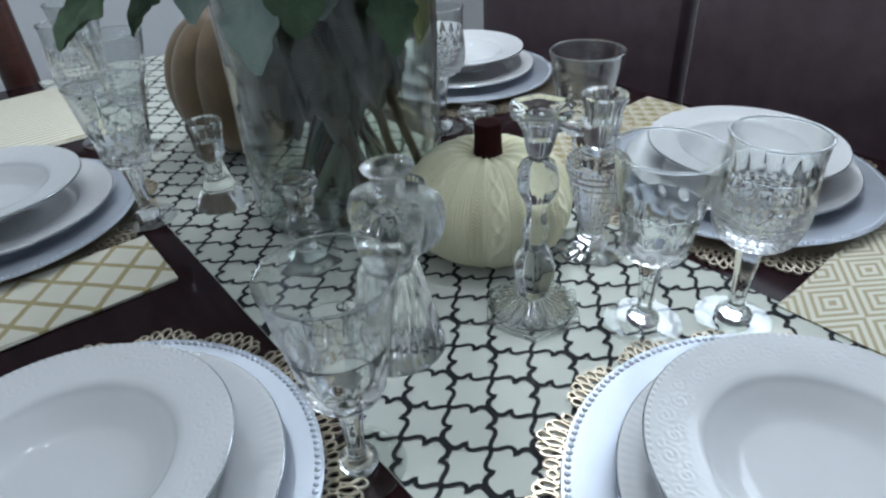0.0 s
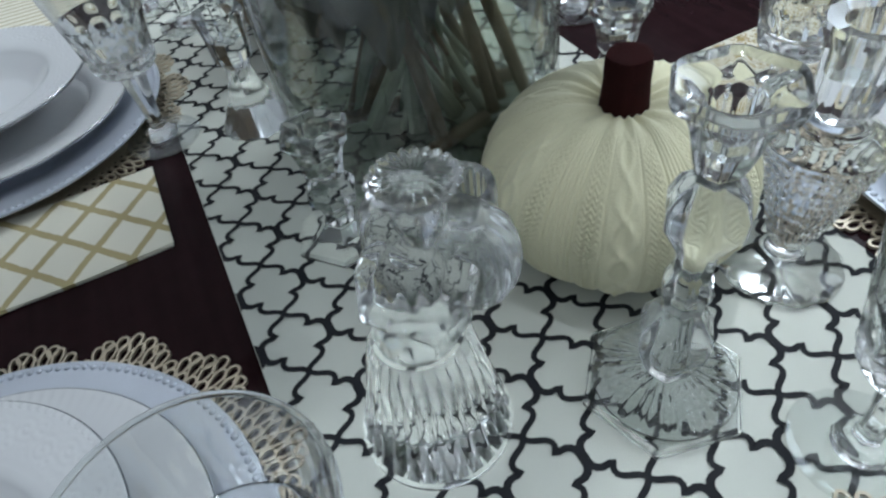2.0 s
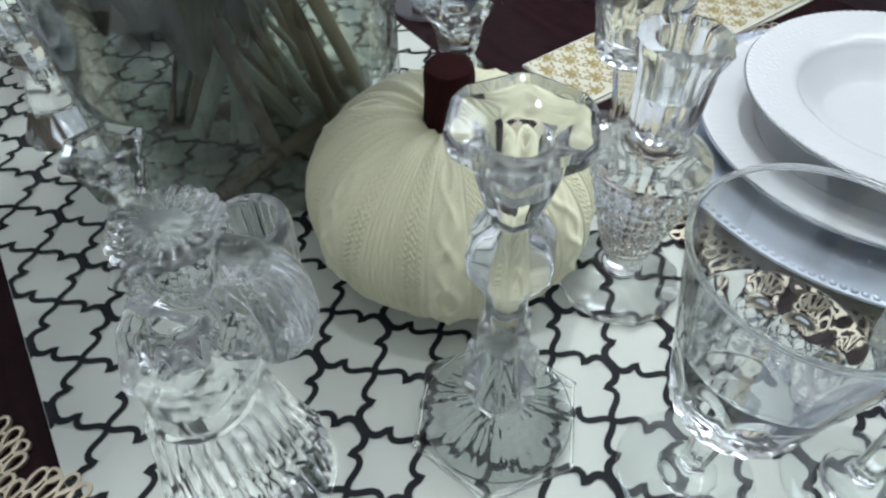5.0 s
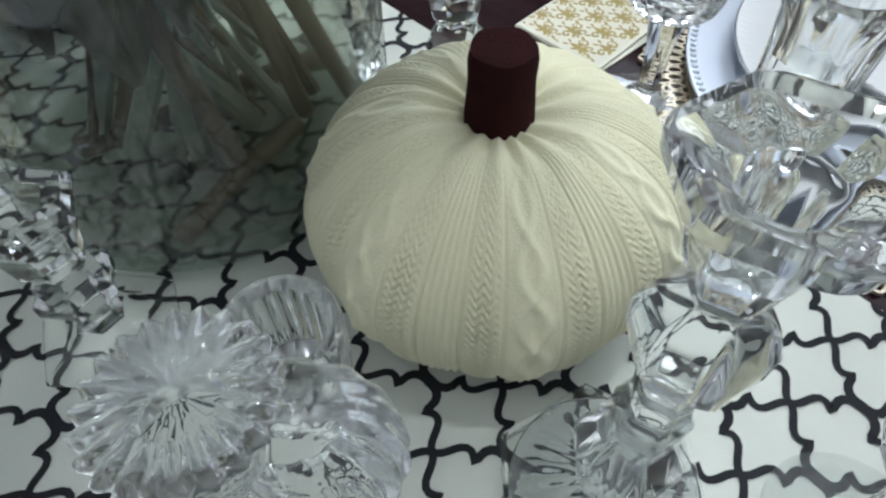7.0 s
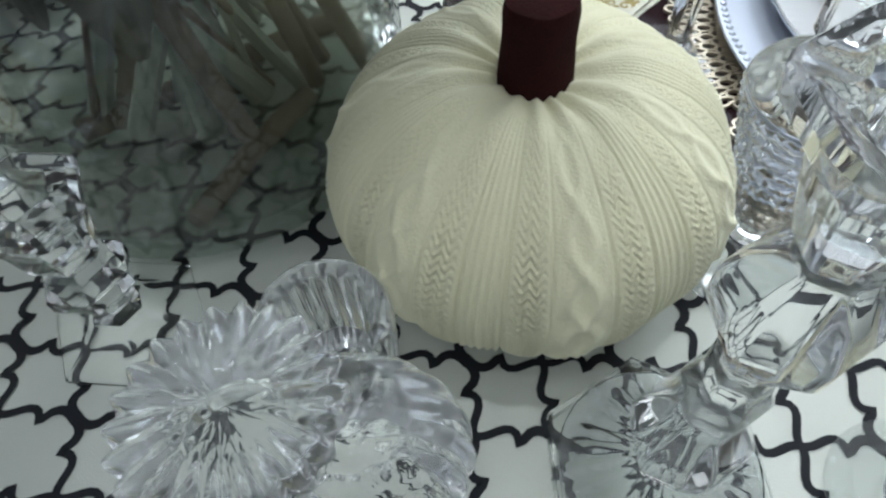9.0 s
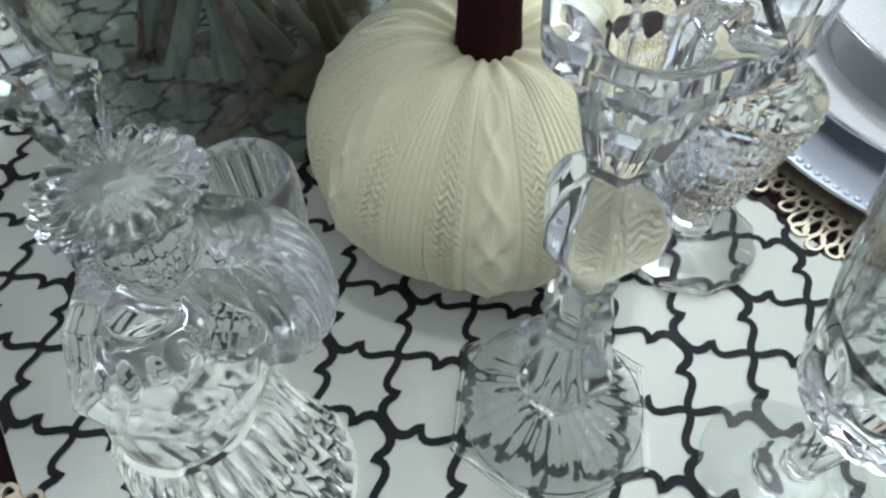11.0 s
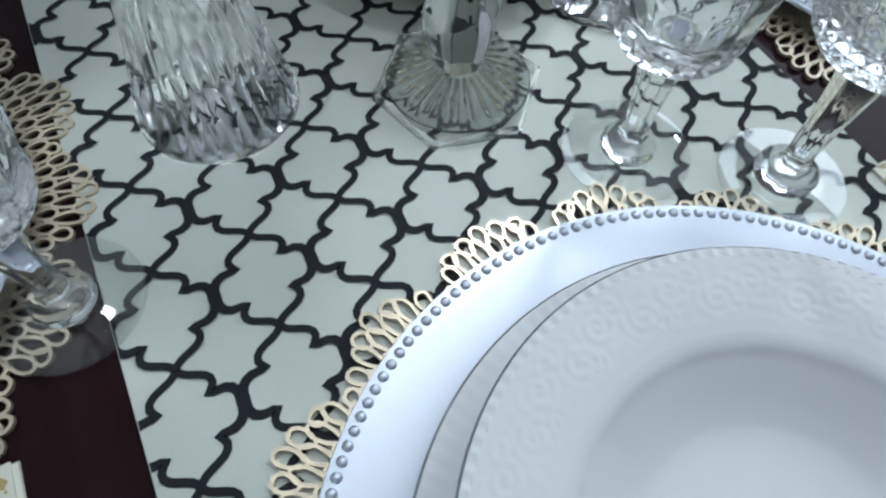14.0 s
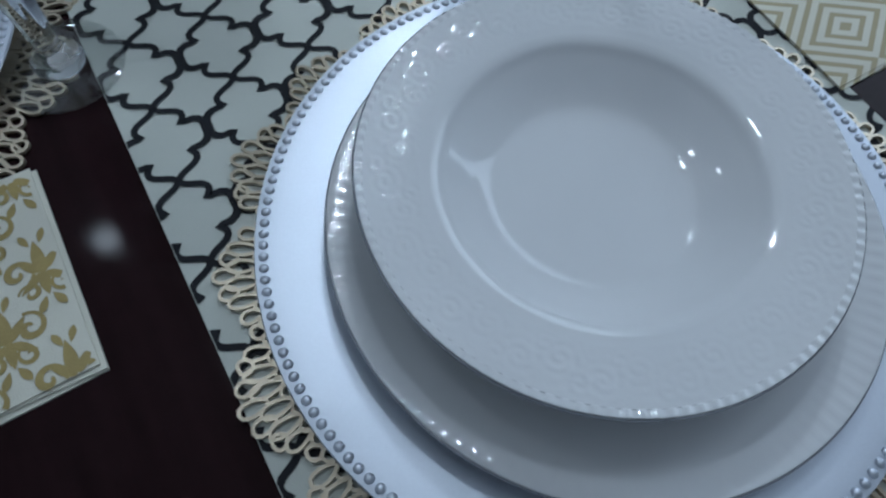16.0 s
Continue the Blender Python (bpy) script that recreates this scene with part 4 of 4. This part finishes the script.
def napkin_material(name, style):
    m = material(name, (0.74, 0.72, 0.62), 0.85, vary=0.04, scale=20, fine=900, bump=0.3, bump_scale=1300, sheen=0.1)
    nt = m.node_tree
    b = nt.nodes["Principled BSDF"]
    base = b.inputs["Base Color"].links[0].from_socket
    tc = nt.nodes.new("ShaderNodeTexCoord")
    sep = nt.nodes.new("ShaderNodeSeparateXYZ")

    def math_node(op, a, c=None):
        n = nt.nodes.new("ShaderNodeMath")
        n.operation = op
        for i, v in enumerate((a, c)):
            if v is None:
                continue
            if isinstance(v, (int, float)):
                n.inputs[i].default_value = v
            else:
                nt.links.new(v, n.inputs[i])
        return n.outputs[0]
    wob = nt.nodes.new("ShaderNodeTexNoise")
    wob.inputs["Scale"].default_value = 160
    nt.links.new(tc.outputs["Object"], wob.inputs["Vector"])
    mixv = nt.nodes.new("ShaderNodeVectorMath")
    mixv.operation = "MULTIPLY_ADD"
    nt.links.new(wob.outputs["Color"], mixv.inputs[0])
    amt = {"lattice": 0.0025, "diamond": 0.0006, "stripe": 0.002}[style]
    mixv.inputs[1].default_value = (amt, amt, 0)
    nt.links.new(tc.outputs["Object"], mixv.inputs[2])
    nt.links.new(mixv.outputs[0], sep.inputs[0])
    x, y = sep.outputs[0], sep.outputs[1]
    if style == "lattice":
        u = math_node("ADD", math_node("MULTIPLY", x, 1 / 0.047), math_node("MULTIPLY", y, 1 / 0.054))
        v = math_node("SUBTRACT", math_node("MULTIPLY", x, 1 / 0.047), math_node("MULTIPLY", y, 1 / 0.054))
        fu = math_node("ABSOLUTE", math_node("SUBTRACT", math_node("FRACT", u), 0.5))
        fv = math_node("ABSOLUTE", math_node("SUBTRACT", math_node("FRACT", v), 0.5))
        fac = math_node("LESS_THAN", math_node("MINIMUM", fu, fv), 0.085)
    elif style == "diamond":
        fx = math_node("ABSOLUTE", math_node("SUBTRACT", math_node("FRACT", math_node("MULTIPLY", x, 1 / 0.075)), 0.5))
        fy = math_node("ABSOLUTE", math_node("SUBTRACT", math_node("FRACT", math_node("MULTIPLY", y, 1 / 0.055)), 0.5))
        fac = math_node("LESS_THAN", math_node("FRACT", math_node("MULTIPLY", math_node("ADD", fx, fy), 6.0)), 0.45)
    else:
        fac = math_node("LESS_THAN", math_node("FRACT", math_node("MULTIPLY", y, 1 / 0.012)), 0.35)
    mix = nt.nodes.new("ShaderNodeMix")
    mix.data_type = "RGBA"
    soft = math_node("MULTIPLY", fac, 0.85)
    nt.links.new(soft, mix.inputs["Factor"])
    nt.links.new(base, mix.inputs["A"])
    mix.inputs["B"].default_value = (0.36, 0.28, 0.10, 1) if style == "lattice" else (0.42, 0.35, 0.19, 1)
    nt.links.new(mix.outputs["Result"], b.inputs["Base Color"])
    return m


def scroll_print(w, d, cell, lift, rng):
    """Mirrored curls, leaves and buds, laid in staggered rows."""
    bm = bmesh.new()

    def stroke(pts, fat):
        rows = []
        for i, p in enumerate(pts):
            q = pts[min(i + 1, len(pts) - 1)] - pts[max(i - 1, 0)]
            nrm = Vector((-q.y, q.x)).normalized() * fat(i / (len(pts) - 1)) if q.length > 1e-9 else Vector((0, 0))
            rows.append([p + nrm, p - nrm])
        for a, b in zip(rows, rows[1:]):
            mid = (a[0] + b[1]) / 2
            if abs(mid.x) < w / 2 - 0.004 and abs(mid.y) < d / 2 - 0.004:
                bm.faces.new([bm.verts.new((v.x, v.y, lift(v.x, v.y) + 0.0003)) for v in (a[1], b[1], b[0], a[0])])

    def curl(c, size, start, sweep, sg, grow):
        pts = [c + size * (0.12 + 0.88 * t ** grow) * Vector((math.cos(start + sg * sweep * t), math.sin(start + sg * sweep * t))) for t in (i / 22 for i in range(23))]
        stroke(pts, lambda t: size * (0.10 + 0.13 * math.sin(math.pi * t) ** 2))

    def petal(c, ang, length, width):
        way = Vector((math.cos(ang), math.sin(ang)))
        stroke([c + way * (length * i / 9) for i in range(10)], lambda t: width * math.sin(math.pi * t ** 0.8) + 0.0001)

    rows, cols = int(d / cell / 1.1) + 3, int(w / cell) + 3
    for j in range(-rows, rows):
        for i in range(-cols, cols):
            c = Vector(((i + 0.5 * (j % 2)) * cell, j * cell * 0.62)) + Vector((rng.uniform(-1, 1), rng.uniform(-1, 1))) * 0.0006
            if abs(c.x) > w / 2 + cell or abs(c.y) > d / 2 + cell:
                continue
            petal(c, math.pi / 2, 0.40 * cell, 0.065 * cell)
            petal(c, -math.pi / 2, 0.28 * cell, 0.055 * cell)
            for sg in (1, -1):
                curl(c + Vector((sg * 0.23 * cell, 0.08 * cell)), 0.17 * cell, 0.5, 7.6, sg, 1.1)
                curl(c + Vector((sg * 0.16 * cell, -0.19 * cell)), 0.12 * cell, 2.4, 6.8, -sg, 1.0)
                petal(c, math.pi / 2 - sg * 0.75, 0.31 * cell, 0.050 * cell)
                petal(c, -math.pi / 2 + sg * 0.95, 0.30 * cell, 0.046 * cell)
                petal(c + Vector((sg * 0.36 * cell, 0.16 * cell)), math.pi / 2 - sg * 0.5, 0.20 * cell, 0.042 * cell)
                petal(c + Vector((sg * 0.38 * cell, -0.10 * cell)), -math.pi / 2 + sg * 0.4, 0.18 * cell, 0.036 * cell)
    return bm


def napkin(x0, y0, x1, y1, turn, mat, label, layers=3, scroll=0.0):
    w, d = x1 - x0, y1 - y0
    ob = thing("napkin", pose((x0 + x1) / 2, (y0 + y1) / 2, ZT + 0.0005, 0, 0, turn), label, "napkin", "napkins")
    rng = random.Random(int(1000 * (x0 + 2) + 77 * y0))
    for k in range(layers):
        bm = bmesh.new()
        nx, ny = 18, 10
        top, low = [], []
        dx, dy = rng.uniform(-0.0015, 0.0015), rng.uniform(-0.0015, 0.0015)
        ph = rng.uniform(0, 6)
        for i in range(nx + 1):
            rt, rl = [], []
            for j in range(ny + 1):
                u, v = i / nx - 0.5, j / ny - 0.5
                x, y = u * (w - 0.001 * k) + dx, v * (d - 0.0015 * k) + dy + 0.0012 * math.sin(9 * u + ph)
                sag = -0.0006 * (max(abs(u), abs(v)) * 2) ** 6
                wv = 0.0004 * (math.sin(8 * u + ph) + math.sin(6 * v + ph)) * k / layers
                z = 0.0013 * (k + 1) + sag + wv
                rt.append(bm.verts.new((x, y, z)))
                rl.append(bm.verts.new((x, y, z - 0.0011)))
            top.append(rt)
            low.append(rl)
        for i in range(nx):
            for j in range(ny):
                bm.faces.new((top[i][j], top[i + 1][j], top[i + 1][j + 1], top[i][j + 1]))
                bm.faces.new((low[i][j], low[i][j + 1], low[i + 1][j + 1], low[i + 1][j]))
        for i in range(nx):
            bm.faces.new((top[i][0], low[i][0], low[i + 1][0], top[i + 1][0]))
            bm.faces.new((top[i][ny], top[i + 1][ny], low[i + 1][ny], low[i][ny]))
        for j in range(ny):
            bm.faces.new((top[0][j], top[0][j + 1], low[0][j + 1], low[0][j]))
            bm.faces.new((top[nx][j], low[nx][j], low[nx][j + 1], top[nx][j + 1]))
        part("fold", bm, mat, ob)
    if scroll:
        def lift(x, y):  # height of the uppermost fold there
            u, v = (x - dx) / (w - 0.001 * k), (y - dy) / (d - 0.0015 * k)
            return 0.0013 * layers - 0.0006 * (max(abs(u), abs(v)) * 2) ** 6 + 0.0004 * (math.sin(8 * u + ph) + math.sin(6 * v + ph)) * k / layers
        tagged(part("printed_scroll", scroll_print(w, d, scroll, lift, rng), GOLD_PRINT, ob, "gold printed leaf scrolls", smooth=False), kind="stuff")
    return ob


N_LAT = napkin_material("gold_lattice_cotton", "lattice")
N_DIA = napkin_material("gold_diamond_cotton", "diamond")
N_DAM = material("cream_damask_cotton", (0.74, 0.72, 0.62), 0.85, vary=0.04, scale=20, fine=900, bump=0.3, bump_scale=1300, sheen=0.1)
GOLD_PRINT = material("gold_print", (0.40, 0.31, 0.12), 0.55, metal=0.25, vary=0.2, scale=60, fine=900, bump=0.2, bump_scale=1300)
N_STR = napkin_material("cream_striped_cotton", "stripe")
napkin(-0.394, 0.291, -0.098, 0.403, 0, N_LAT, "folded white napkin with a gold lattice print")
napkin(-0.412, -0.2065, -0.114, -0.087, 0, N_DAM, "folded white napkin with a gold damask print", scroll=0.046)
napkin(0.298, -0.250, 0.60, -0.129, 0, N_DIA, "folded cream napkin with gold concentric diamonds")
napkin(0.356, 0.190, 0.66, 0.268, 0, N_DAM, "folded cream napkin with a fine gold damask print", scroll=0.026)
napkin(-0.36, 0.775, -0.047, 1.07, 0, N_STR, "folded cream napkin with faint woven stripes")

# ---------------------------------------------------------------- chairs


def leather_chair(m):
    """Faces +x: a seat, a high padded back and four legs."""
    ob = thing("dining_chair", m, "high-backed dark brown leather dining chair", "chair", "dining chairs")
    part("seat", box(bmesh.new(), -0.22, -0.245, 0.40, 0.22, 0.245, 0.49, 0.02), LEATHER, ob)
    bm = box(bmesh.new(), -0.29, -0.262, 0.42, -0.22, 0.262, 1.12, 0.025)
    part("backrest", bm, LEATHER, ob)
    for x in (-0.24, 0.19):
        for y in (-0.21, 0.21):
            part("leg", box(bmesh.new(), x - 0.02, y - 0.02, 0, x + 0.02, y + 0.02, 0.41, 0.004), CHAIR_WOOD, ob, smooth=False)
    return ob


chair = leather_chair(pose(0.60, 0.05, 0, 0, 0, 180))
copy_thing(chair, pose(0.60, 0.592, 0, 0, 0, 180))


def wood_chair(m):
    ob = thing("dining_chair", m, "dark wooden dining chair with broad back posts", "chair", "dining chairs")
    part("seat", box(bmesh.new(), -0.21, -0.22, 0.42, 0.21, 0.22, 0.47, 0.012), LEATHER, ob)
    for y in (-0.2, 0.2):
        part("back_post", tube(bmesh.new(), [(-0.2, y, 0.0), (-0.2, y, 0.45), (-0.22, y, 0.75), (-0.28, y, 1.12)], 0.034, 12), CHAIR_WOOD, ob)
        part("leg", box(bmesh.new(), 0.16, y - 0.02, 0, 0.2, y + 0.02, 0.42, 0.004), CHAIR_WOOD, ob, smooth=False)
    part("top_rail", box(bmesh.new(), -0.305, -0.2, 0.99, -0.265, 0.2, 1.10, 0.008), CHAIR_WOOD, ob, smooth=False)
    return ob


wood_chair(pose(0.115, 1.05, 0, 0, 0, -90))
